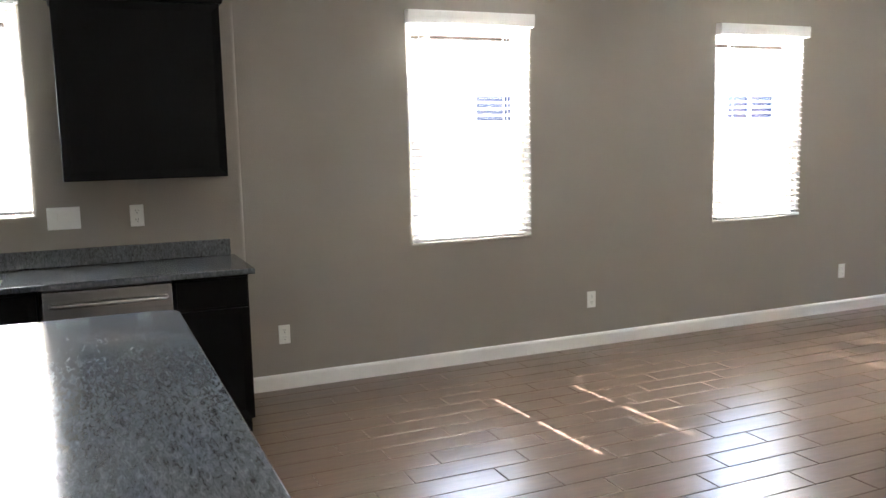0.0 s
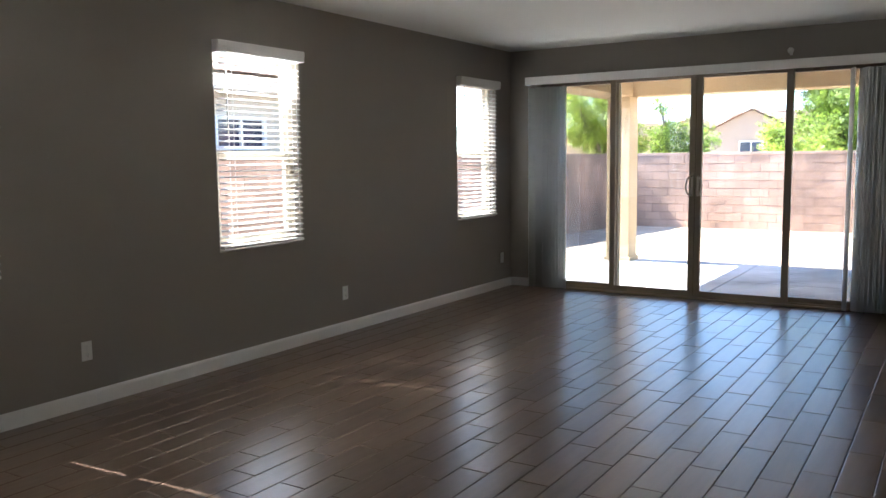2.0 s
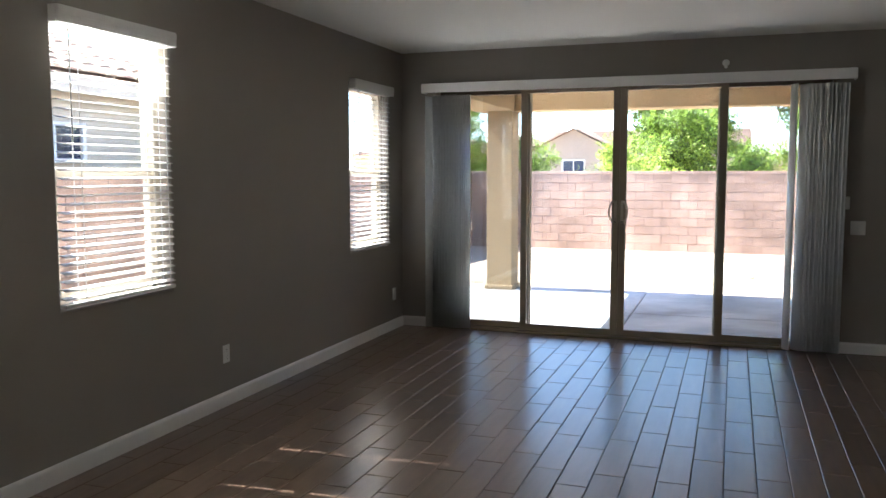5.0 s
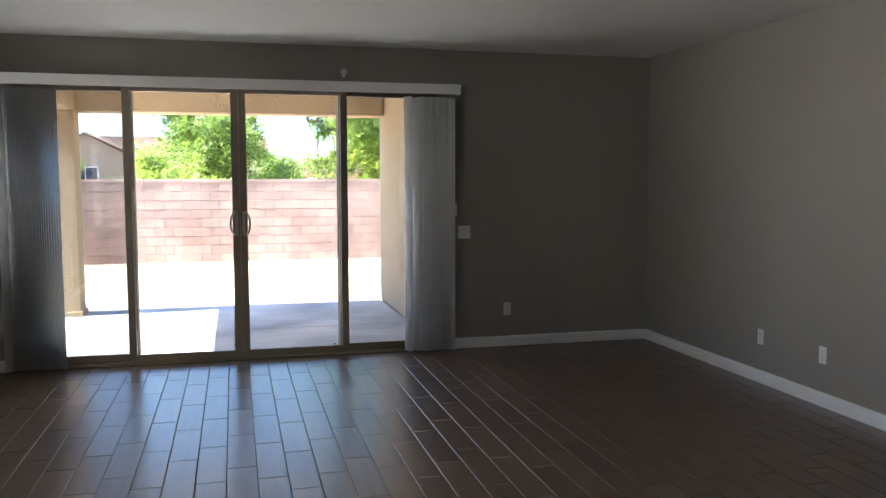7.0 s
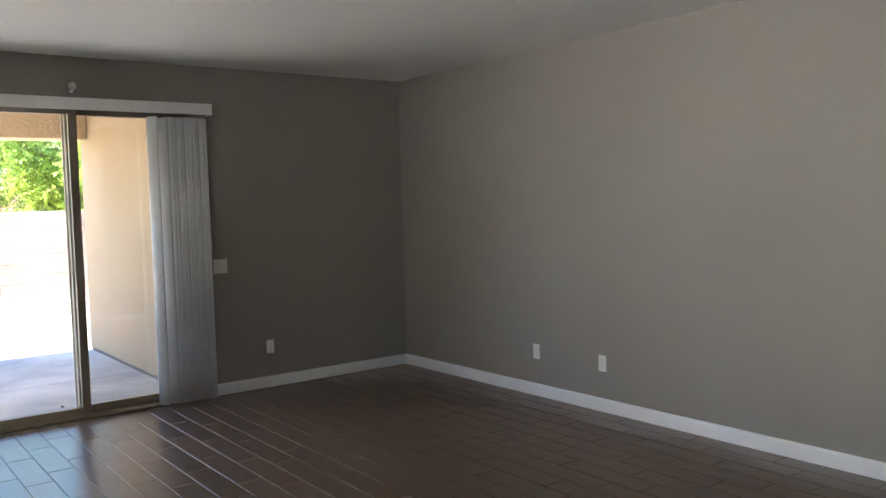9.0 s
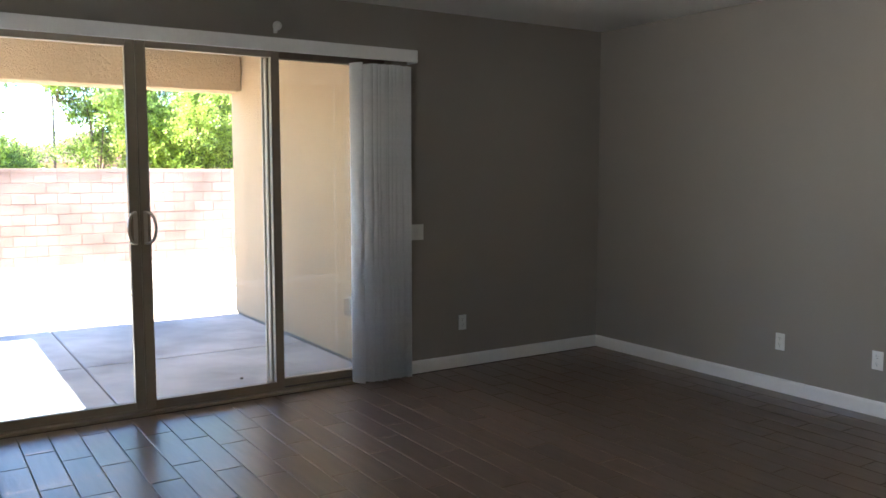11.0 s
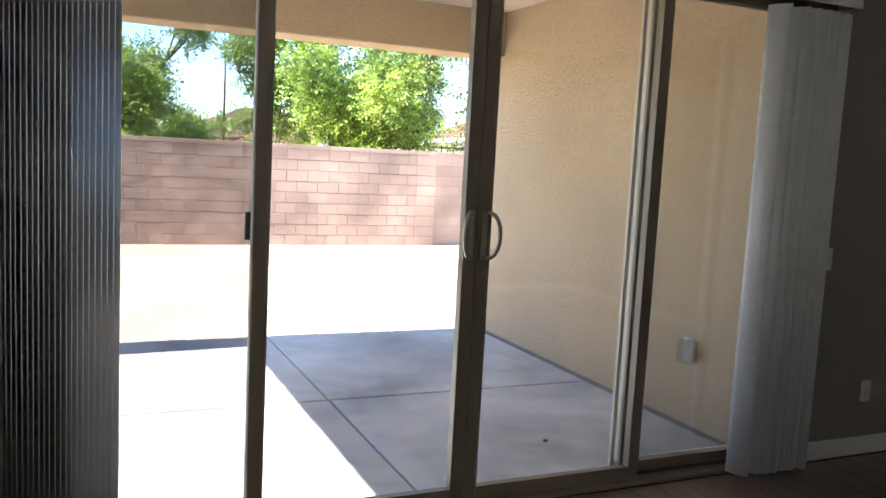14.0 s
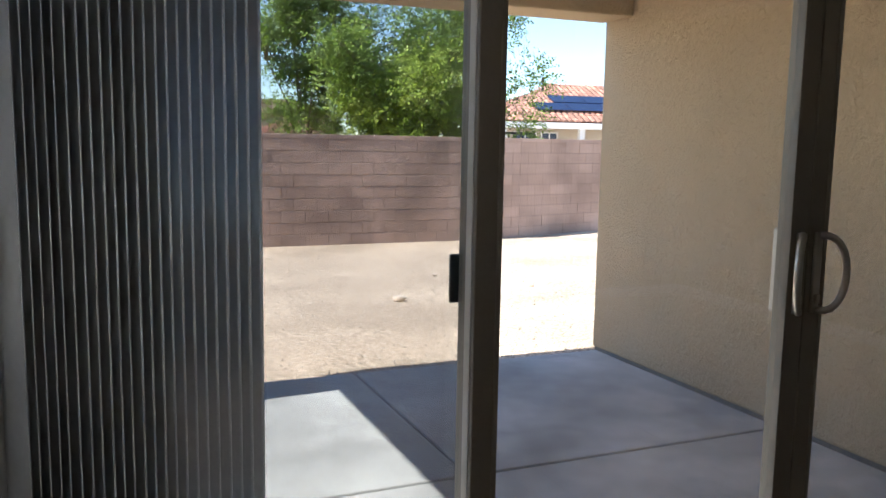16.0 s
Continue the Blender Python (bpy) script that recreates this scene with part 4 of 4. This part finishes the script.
slope(gh, [(-1.6, 0.2, 3.1), (9.4, 0.2, 3.1), (9.4, 6.0, 4.35), (-1.6, 6.0, 4.35)], ROOFT)
boxpart("wing", gh, SHADED_STUCCO, 2.62, 0.6, 0, 9.2, 8.0, 3.15, 0.01)
house_window(gh, -3.3, 1.2, -2.3, 2.5, 0.29)
house_window(gh, 0.0, 1.2, 1.1, 2.5, -0.01)
house_window(gh, 4.5, 1.2, 5.8, 2.4, 0.59)

# red-tiled house with solar panels past the right-hand wall
rh = thing("house", "cream stucco house with red clay tile hip roof and solar panels", "house", 16.6, 40.0, -0.3, -8)
boxpart("wall", rh, STUCCO2, 0.5, 1.2, 0, 14.0, 10.0, 2.55, 0.01)
slope(rh, [(-0.2, 0.0, 2.68), (14.6, 0.0, 2.68), (11.0, 5.2, 4.62), (4.2, 5.2, 4.62)], ROOF)
slope(rh, [(-0.2, 0.0, 2.68), (4.2, 5.2, 4.62), (-0.2, 10.4, 2.68)], ROOF)
bm = bmesh.new()
rows, up_z, up_y = 15, 1.94, 5.2
for r in range(rows):
    t0, t1 = r / rows, (r + 1.15) / rows
    xa, xb = -0.2 + 4.4 * t0, 14.6 - 3.6 * t0
    n = int((xb - xa) / 0.27)
    for c in range(n):
        x0 = xa + c * (xb - xa) / n
        w = (xb - xa) / n
        prof = [(0.0, 0.0), (0.2, 0.06), (0.48, 0.085), (0.75, 0.06), (0.96, 0.0)]
        lo = [bm.verts.new((x0 + w * u, up_y * t0, 2.72 + up_z * t0 + v + 0.04)) for u, v in prof]
        hi = [bm.verts.new((x0 + w * u, up_y * t1, 2.72 + up_z * t1 + v)) for u, v in prof]
        for k in range(4):
            bm.faces.new((lo[k], lo[k + 1], hi[k + 1], hi[k]))
        bm.faces.new(lo)
tagged(part("roof_tiles", bm, ROOF, rh), kind="stuff")
boxpart("fascia", rh, TRIM, -0.3, -0.1, 2.44, 14.7, 0.1, 2.70, 0.01, "white painted fascia beam")
boxpart("porch_post", rh, TRIM, 0.0, 0.0, 0, 0.25, 0.25, 2.44, 0.01)
boxpart("porch_post", rh, TRIM, 3.6, 0.0, 0, 3.85, 0.25, 2.44, 0.01)
house_window(rh, 1.0, 1.0, 2.0, 2.25, 1.19)
house_window(rh, 2.3, 1.0, 3.0, 2.25, 1.19)
boxpart("wall_lamp", rh, DARKPL, 4.2, 1.05, 1.9, 4.34, 1.19, 2.15, 0.01, "dark wall lantern")
ang = math.atan2(1.94, 5.2)
for i, (px, py) in enumerate(((2.0, 1.0), (3.65, 1.0), (5.3, 1.0), (6.95, 1.0), (3.2, 2.05), (4.85, 2.05), (6.5, 2.05))):
    bm = bmesh.new()
    box(bm, px, 0, 0, px + 1.6, 1.0, 0.04, 0.005)
    bmesh.ops.transform(bm, matrix=pose(0, py, 2.89 + py * 1.94 / 5.2, math.degrees(ang), 0, 0), verts=bm.verts)
    part("solar_panel", bm, SOLAR, rh, "dark blue roof solar panel")
bm = bmesh.new()
cyl(bm, 0.06, 0.9, pose(3.4, 4.0, 4.5))
part("vent_pipe", bm, DARKALU, rh)

# far roofs down the street
for hx, hy, hw_, hz, m_ in ((8.4, 62, 4.2, 3.5, ROOFT), (12.9, 64, 3.8, 4.6, ROOFT), (12.4, 57, 2.8, 2.95, ROOF), (-18, 60, 7, 4.4, ROOFT)):
    fh = thing("house", "far stucco house with a low tiled hip roof", "house", hx, hy, -0.3)
    boxpart("wall", fh, STUCCO, -hw_ + 0.4, 0.4, 0, hw_ - 0.4, 8, hz - 1.1, 0.01)
    for pts in ([(-hw_, 0, hz - 1.15), (hw_, 0, hz - 1.15), (hw_ * 0.3, 4, hz), (-hw_ * 0.3, 4, hz)], [(-hw_, 0, hz - 1.15), (-hw_ * 0.3, 4, hz), (-hw_, 8, hz - 1.15)], [(hw_, 0, hz - 1.15), (hw_, 8, hz - 1.15), (hw_ * 0.3, 4, hz)]):
        slope(fh, pts, m_)
    house_window(fh, -1.2, 0.9, 0.0, 2.0, 0.39)
# street pole
bm = bmesh.new()
tube(bm, [(0, 0, 0), (0, 0, 5.2)], 0.06, 10, 0.6)
pl = new("street_pole", finish("street_pole", bm, DARKALU, True))
pl.location = (5.6, 38, -0.3)
tagged(pl, "thin dark metal street pole beyond the wall", "pole")
# neighbour's dark metal gate rail above the wall by the pilaster
ra = thing("metal_railing", "dark metal fence rail beside the neighbouring house", "railing", 9.3, 27.0, -0.3)
boxpart("rail", ra, DARKALU, -0.9, -0.02, 2.02, 1.6, 0.02, 2.08, 0.004)
for k in range(8):
    boxpart("post", ra, DARKALU, -0.9 + k * 0.35, -0.015, 0, -0.87 + k * 0.35, 0.015, 2.019, 0.003)


# ---- kitchen ----
CT = 0.91
base = thing("base_cabinet", "dark espresso base cabinet with a drawer under the granite counter", "kitchen cabinet", KX, 1.52, 0)
boxpart("body", base, CABINET, 0.002, -0.185, 0.10, 0.575, 0.185, CT - 0.032, 0.003)
boxpart("toe_kick", base, CABINET, 0.002, -0.18, 0.0, 0.50, 0.18, 0.099, 0)


def shaker(parent, name, y0, z0, y1, z1, x):
    """A flat-panel door: one leaf with its middle set back."""
    bm = bmesh.new()
    box(bm, x, y0, z0, x + 0.021, y1, z1)
    front = [f for f in bm.faces if all(abs(v.co.x - x - 0.021) < 1e-5 for v in f.verts)]
    bmesh.ops.inset_region(bm, faces=front, thickness=0.055)
    bmesh.ops.translate(bm, vec=(-0.009, 0, 0), verts=front[0].verts)
    return part(name, bm, CABINET, parent)


bm = bmesh.new()
box(bm, 0.576, -0.175, 0.72, 0.596, 0.175, 0.865, 0.003)
part("drawer", bm, CABINET, base)
shaker(base, "door", -0.175, 0.115, 0.175, 0.705, 0.576)
sinkcab = thing("sink_cabinet", "dark espresso sink base cabinet below the counter", "kitchen cabinet", KX, 0.2, 0)
boxpart("body", sinkcab, CABINET, 0.002, -0.52, 0.10, 0.575, 0.52, 0.62, 0.003)
boxpart("front_rail", sinkcab, CABINET, 0.55, -0.52, 0.621, 0.575, 0.52, CT - 0.032, 0.003)
boxpart("toe_kick", sinkcab, CABINET, 0.002, -0.515, 0.0, 0.50, 0.515, 0.099, 0)
for a, b_ in ((-0.51, -0.005), (0.005, 0.51)):
    shaker(sinkcab, "door", a, 0.115, b_, 0.86, 0.576)
dw = thing("dishwasher", "stainless steel dishwasher with a bowed bar handle", "dishwasher", KX, 1.03, 0)
boxpart("body", dw, DARKPL, 0.02, -0.295, 0.09, 0.555, 0.295, CT - 0.036, 0.003)
boxpart("door", dw, STEEL, 0.556, -0.295, 0.115, 0.597, 0.295, 0.865, 0.006, "brushed stainless steel front")
boxpart("toe_kick", dw, DARKPL, 0.4, -0.29, 0.0, 0.52, 0.29, 0.089, 0)
bm = bmesh.new()
tube(bm, [(0.598, -0.265, 0.80), (0.635, -0.255, 0.80), (0.642, -0.1, 0.80), (0.645, 0.0, 0.80), (0.642, 0.1, 0.80), (0.635, 0.255, 0.80), (0.598, 0.265, 0.80)], 0.011, 10)
part("handle", bm, STEEL, dw, "brushed steel bar handle", True)
counter = thing("countertop", "polished grey speckled granite counter with an undermount sink cut-out", "countertop", KX, 0, CT - 0.03)
bm = bmesh.new()
gx, gy = (0.002, 0.13, 0.53, 0.625), (-2.9, -0.42, 0.56, 1.735)
gv = [[bm.verts.new((x, y, 0)) for y in gy] for x in gx]
cells = [bm.faces.new((gv[i][j], gv[i + 1][j], gv[i + 1][j + 1], gv[i][j + 1])) for i in range(3) for j in range(3) if (i, j) != (1, 1)]
up = bmesh.ops.extrude_face_region(bm, geom=cells)
bmesh.ops.translate(bm, vec=(0, 0, 0.03), verts=[v for v in up["geom"] if isinstance(v, bmesh.types.BMVert)])
bmesh.ops.recalc_face_normals(bm, faces=bm.faces)
bmesh.ops.bevel(bm, geom=[e for e in bm.edges if e.is_manifold and e.calc_face_angle(0) > 1.0], offset=0.004, segments=2, profile=0.5, affect='EDGES')
part("slab", bm, GRANITE, counter)
boxpart("backsplash", counter, GRANITE, 0.002, -2.9, 0.0305, 0.024, 1.71, 0.125, 0.003)
sink = thing("sink", "stainless steel undermount kitchen sink below the granite", "sink", KX + 0.33, 0.07, CT - 0.23)
bm = bmesh.new()
for a in ((-0.20, -0.49, 0, 0.20, 0.49, 0.004), (-0.205, -0.495, 0.004, -0.198, 0.495, 0.198), (0.198, -0.495, 0.004, 0.205, 0.495, 0.198), (-0.198, -0.495, 0.004, 0.198, -0.488, 0.198), (-0.198, 0.488, 0.004, 0.198, 0.495, 0.198)):
    box(bm, *a)
part("basin", bm, STEEL, sink)
bm = bmesh.new()
cyl(bm, 0.045, 0.004, pose(0, 0, 0.0065))
part("drain", bm, DARKALU, sink)
upper = thing("wall_cabinet", "dark espresso upper kitchen cabinet with crown moulding", "kitchen cabinet", KX, 1.27, 1.375)
boxpart("body", upper, CABINET, 0.002, -0.405, 0.0, 0.31, 0.405, 0.90, 0.003)
shaker(upper, "door", -0.40, 0.008, 0.40, 0.895, 0.311)
bm = bmesh.new()
box(bm, 0.0, -0.42, 0.9005, 0.345, 0.42, 0.93, 0.008)
box(bm, 0.0, -0.44, 0.9305, 0.365, 0.44, 0.96, 0.008)
part("crown_moulding", bm, CABINET, upper)

island = thing("kitchen_island", "kitchen island with dark espresso cabinets", "kitchen island", 2.9, 0.572, 0)
boxpart("body", island, CABINET, -1.10, -0.50, 0.10, 1.12, 0.38, CT - 0.032, 0.004)
boxpart("toe_kick", island, CABINET, -1.04, -0.44, 0.0, 1.06, 0.32, 0.099, 0)
for a in (-0.99, -0.43, 0.13):
    bm = bmesh.new()
    for q in ((a, 0.14, a + 0.06, 0.84), (a + 0.46, 0.14, a + 0.52, 0.84), (a + 0.06, 0.14, a + 0.46, 0.20), (a + 0.06, 0.78, a + 0.46, 0.84)):
        box(bm, q[0], 0.3805, q[1], q[2], 0.39, q[3], 0.002)
    part("panel_frame", bm, CABINET, island)
top = thing("island_countertop", "polished grey speckled granite island top with rounded corners", "countertop", 2.9, 0.572, CT - 0.03)
bm = bmesh.new()
vs = [bm.verts.new(p) for p in ((-1.17, -0.62, 0), (1.2, -0.62, 0), (1.2, 0.69, 0), (-1.17, 0.69, 0))]
f = bm.faces.new(vs)
up = bmesh.ops.extrude_face_region(bm, geom=[f])
bmesh.ops.translate(bm, vec=(0, 0, 0.03), verts=[v for v in up["geom"] if isinstance(v, bmesh.types.BMVert)])
bmesh.ops.bevel(bm, geom=[e for e in bm.edges if abs(e.verts[0].co.z - e.verts[1].co.z) > 0.01], offset=0.07, segments=6, profile=0.5, affect='EDGES')
bmesh.ops.bevel(bm, geom=[e for e in bm.edges if e.is_manifold and abs(e.verts[0].co.z - e.verts[1].co.z) < 1e-5 and e.calc_face_angle(0) > 1.0], offset=0.005, segments=2, profile=0.5, affect='EDGES')
part("slab", bm, GRANITE, top)


# ---- wall plates and devices ----
def outlet(m, label="white duplex power outlet plate on the wall", group="wall outlets"):
    """Faces its own -y."""
    o = thing("wall_outlet", label, "power outlet", group=group)
    o.matrix_world = m
    bm = bmesh.new()
    box(bm, -0.036, -0.007, -0.060, 0.036, 0, 0.060, 0.003)
    part("plate", bm, PLASTIC, o)
    for z in (-0.024, 0.024):
        bm = bmesh.new()
        box(bm, -0.017, -0.0095, z - 0.0185, 0.017, -0.0072, z + 0.0185, 0.0015)
        r = part("receptacle", bm, PLASTIC, o)
        bm = bmesh.new()
        for a in ((-0.0075, z + 0.001, -0.0055, z + 0.010), (0.0055, z + 0.001, 0.0075, z + 0.009), (-0.0025, z - 0.011, 0.0025, z - 0.006)):
            box(bm, a[0], -0.0100, a[1], a[2], -0.0096, a[3])
        part("slots", bm, DARKPL, r)
    bm = bmesh.new()
    cyl(bm, 0.0035, 0.002, pose(0, -0.008, 0, 90), 10)
    part("screw", bm, PLASTIC, o)
    return o


first = outlet(pose(0.0, 4.328, 0.352, 0, 0, 90))
for m in (pose(0.0, 2.046, 0.352, 0, 0, 90), pose(0.0, 6.863, 0.352, 0, 0, 90), pose(0.0, 9.77, 0.352, 0, 0, 90), pose(4.597, DOOR_Y, 0.355), pose(RIGHT_X, 8.152, 0.358, 0, 0, -90), pose(RIGHT_X, 7.456, 0.358, 0, 0, -90)):
    copy_thing(first, m)
copy_thing(first, pose(KX, 1.215, 1.165, 0, 0, 90))


def switch(m, gangs, label):
    o = thing("light_switch", label, "light switch")
    o.matrix_world = m
    w = 0.023 * gangs + 0.013
    bm = bmesh.new()
    box(bm, -w, -0.007, -0.060, w, 0, 0.060, 0.003)
    part("plate", bm, PLASTIC, o)
    for k in range(gangs):
        x = (k - (gangs - 1) / 2) * 0.046
        bm = bmesh.new()
        box(bm, x - 0.0165, -0.011, -0.033, x + 0.0165, -0.0072, 0.033, 0.002, m=None)
        part("rocker", bm, PLASTIC, o)
    return o


switch(pose(4.176, DOOR_Y, 1.088), 2, "white double rocker switch plate beside the patio door")
switch(pose(KX, 0.845, 1.17, 0, 0, 90), 3, "wide white rocker switch plate above the backsplash")
bm = bmesh.new()
box(bm, -0.02, -0.022, -0.055, 0.02, 0, 0.055, 0.006)
wr = thing("wall_remote", "small white remote control holder on the wall by the blind", "remote control", 4.085, DOOR_Y, 1.30)
part("holder", bm, PLASTIC, wr)
bm = bmesh.new()
box(bm, -0.013, -0.0245, -0.04, 0.013, -0.0222, 0.01, 0.0015)
part("keypad", bm, TRIM, wr)
sn = thing("motion_detector", "small white ball detector on a bracket above the valance", "detector", 3.073, DOOR_Y, 2.50)
bm = bmesh.new()
bmesh.ops.create_uvsphere(bm, u_segments=20, v_segments=12, radius=0.030, matrix=pose(0, -0.042, 0.012))
part("lens_ball", bm, PLASTIC, sn, smooth=True)
bm = bmesh.new()
box(bm, -0.013, -0.012, -0.030, 0.013, 0, 0.012, 0.003)
cyl(bm, 0.008, 0.03, pose(0, -0.022, -0.008, 70), 10)
part("bracket", bm, PLASTIC, sn)
th = thing("thermostat", "white square thermostat with a dark grey display on the wall", "thermostat", SX, 4.745, 1.495, -90)
boxpart("back_plate", th, PLASTIC, -0.057, -0.008, -0.055, 0.057, 0, 0.055, 0.003)
boxpart("body", th, PLASTIC, -0.050, -0.028, -0.048, 0.050, -0.0082, 0.048, 0.008)
boxpart("display", th, DARKPL, -0.030, -0.0295, -0.025, 0.030, -0.0282, 0.032, 0.001, "dark grey display")
sd = thing("smoke_detector", "round white smoke detector on the ceiling", "smoke detector", 3.10, 7.665, CEIL_Z)
bm = bmesh.new()
cyl(bm, 0.070, 0.012, pose(0, 0, -0.006), 32)
part("base", bm, PLASTIC, sd)
bm = bmesh.new()
cyl(bm, 0.062, 0.024, pose(0, 0, -0.0245, 180), 32, 0.045)
part("cover", bm, PLASTIC, sd)
bm = bmesh.new()
cyl(bm, 0.05, 0.003, pose(0, 0, -0.0385), 32)
part("grille", bm, VINYL, sd)
ve = thing("ceiling_vent", "square white louvred air vent in the ceiling", "air vent", 4.55, 6.41, CEIL_Z)
bm = bmesh.new()
for a in ((-0.185, -0.185, 0.185, -0.15), (-0.185, 0.15, 0.185, 0.185), (-0.185, -0.1495, -0.15, 0.1495), (0.15, -0.1495, 0.185, 0.1495)):
    box(bm, a[0], a[1], -0.012, a[2], a[3], 0, 0.003)
part("frame", bm, TRIM, ve)
boxpart("backing", ve, VINYL, -0.1495, -0.1495, -0.003, 0.1495, 0.1495, -0.001, 0)
me = None
for k in range(12):
    bm = bmesh.new()
    box(bm, -0.1495, -0.0125, -0.0008, 0.1495, 0.0125, 0.0008)
    if me is None:
        me = finish("slat", bm, TRIM)
    s = new("slat", me)
    s.parent = ve
    s.matrix_basis = pose(0, -0.1375 + k * 0.025, -0.010, 35, 0, 0)
po = thing("outdoor_outlet", "weatherproof outdoor outlet with a clear bubble cover on stucco", "outdoor outlet", 4.04, 10.77, 0.42, -90)
boxpart("box", po, material("grey_plastic", (0.66, 0.66, 0.64), 0.35, bump=0.0), -0.042, -0.03, -0.065, 0.042, 0.0, 0.065, 0.008)
bm = bmesh.new()
box(bm, -0.046, -0.085, -0.07, 0.046, -0.0305, 0.075, 0.018, 4)
part("bubble_cover", bm, glass_material("smoky_plastic", (0.88, 0.89, 0.90), 0.06), po, "clear hinged bubble cover", True)
boxpart("hinge", po, PLASTIC, -0.03, -0.05, 0.0755, 0.03, -0.02, 0.085, 0.003)


# ---- floor tiles ----
TW, TL, TX0, TY0 = 0.1595, 0.5945, 1.25, 6.995
STEP = (1 / 3, 0.0, 2 / 3, 0.0)


def tile_outline(c, r):
    x0 = TX0 + c * TW
    y0 = TY0 + (STEP[(c - 1) % 4] + r) * TL
    return x0, y0, x0 + TW, y0 + TL



def pillow(bm, x0, y0, x1, y1):
    """One tile: worn edges that fall away to the grout."""
    rings = []
    for g, z in ((0.0020, -0.0062), (0.0020, -0.0022), (0.0034, -0.0008), (0.0056, 0.0)):
        rings.append([bm.verts.new(p) for p in ((x0 + g, y0 + g, z), (x1 - g, y0 + g, z), (x1 - g, y1 - g, z), (x0 + g, y1 - g, z))])
    for lo, hi in zip(rings, rings[1:]):
        for k in range(4):
            bm.faces.new((lo[k], lo[(k + 1) % 4], hi[(k + 1) % 4], hi[k]))
    bm.faces.new(rings[-1])


bm = bmesh.new()
pillow(bm, -TW / 2, -TL / 2, TW / 2, TL / 2)
TILE_ME = finish("tile", bm, TILE)
bm = bmesh.new()
count = 0
for c in range(-9, 32):
    for r in range(-19, 7):
        x0, y0, x1, y1 = tile_outline(c, r)
        x0, x1 = max(x0, 0.002), min(x1, RIGHT_X - 0.002)
        y0, y1 = max(y0, BACK_Y + 0.002), min(y1, DOOR_Y - 0.034)
        if x1 - x0 < 0.02 or y1 - y0 < 0.02:
            continue
        whole = x1 - x0 > TW - 0.001 and y1 - y0 > TL - 0.001
        if whole and 0.6 < x0 < 4.2 and 4.4 < y0 < 9.6:
            o = new("tile", TILE_ME)
            o.parent = floor
            o.matrix_basis = pose((x0 + x1) / 2, (y0 + y1) / 2, random.uniform(-0.0006, 0.0003), random.uniform(-0.04, 0.04), random.uniform(-0.06, 0.06), 0)
            count += 1
        else:
            pillow(bm, x0, y0, x1, y1)
o = part("tiles", bm, TILE, floor)
tagged(o, kind="stuff")
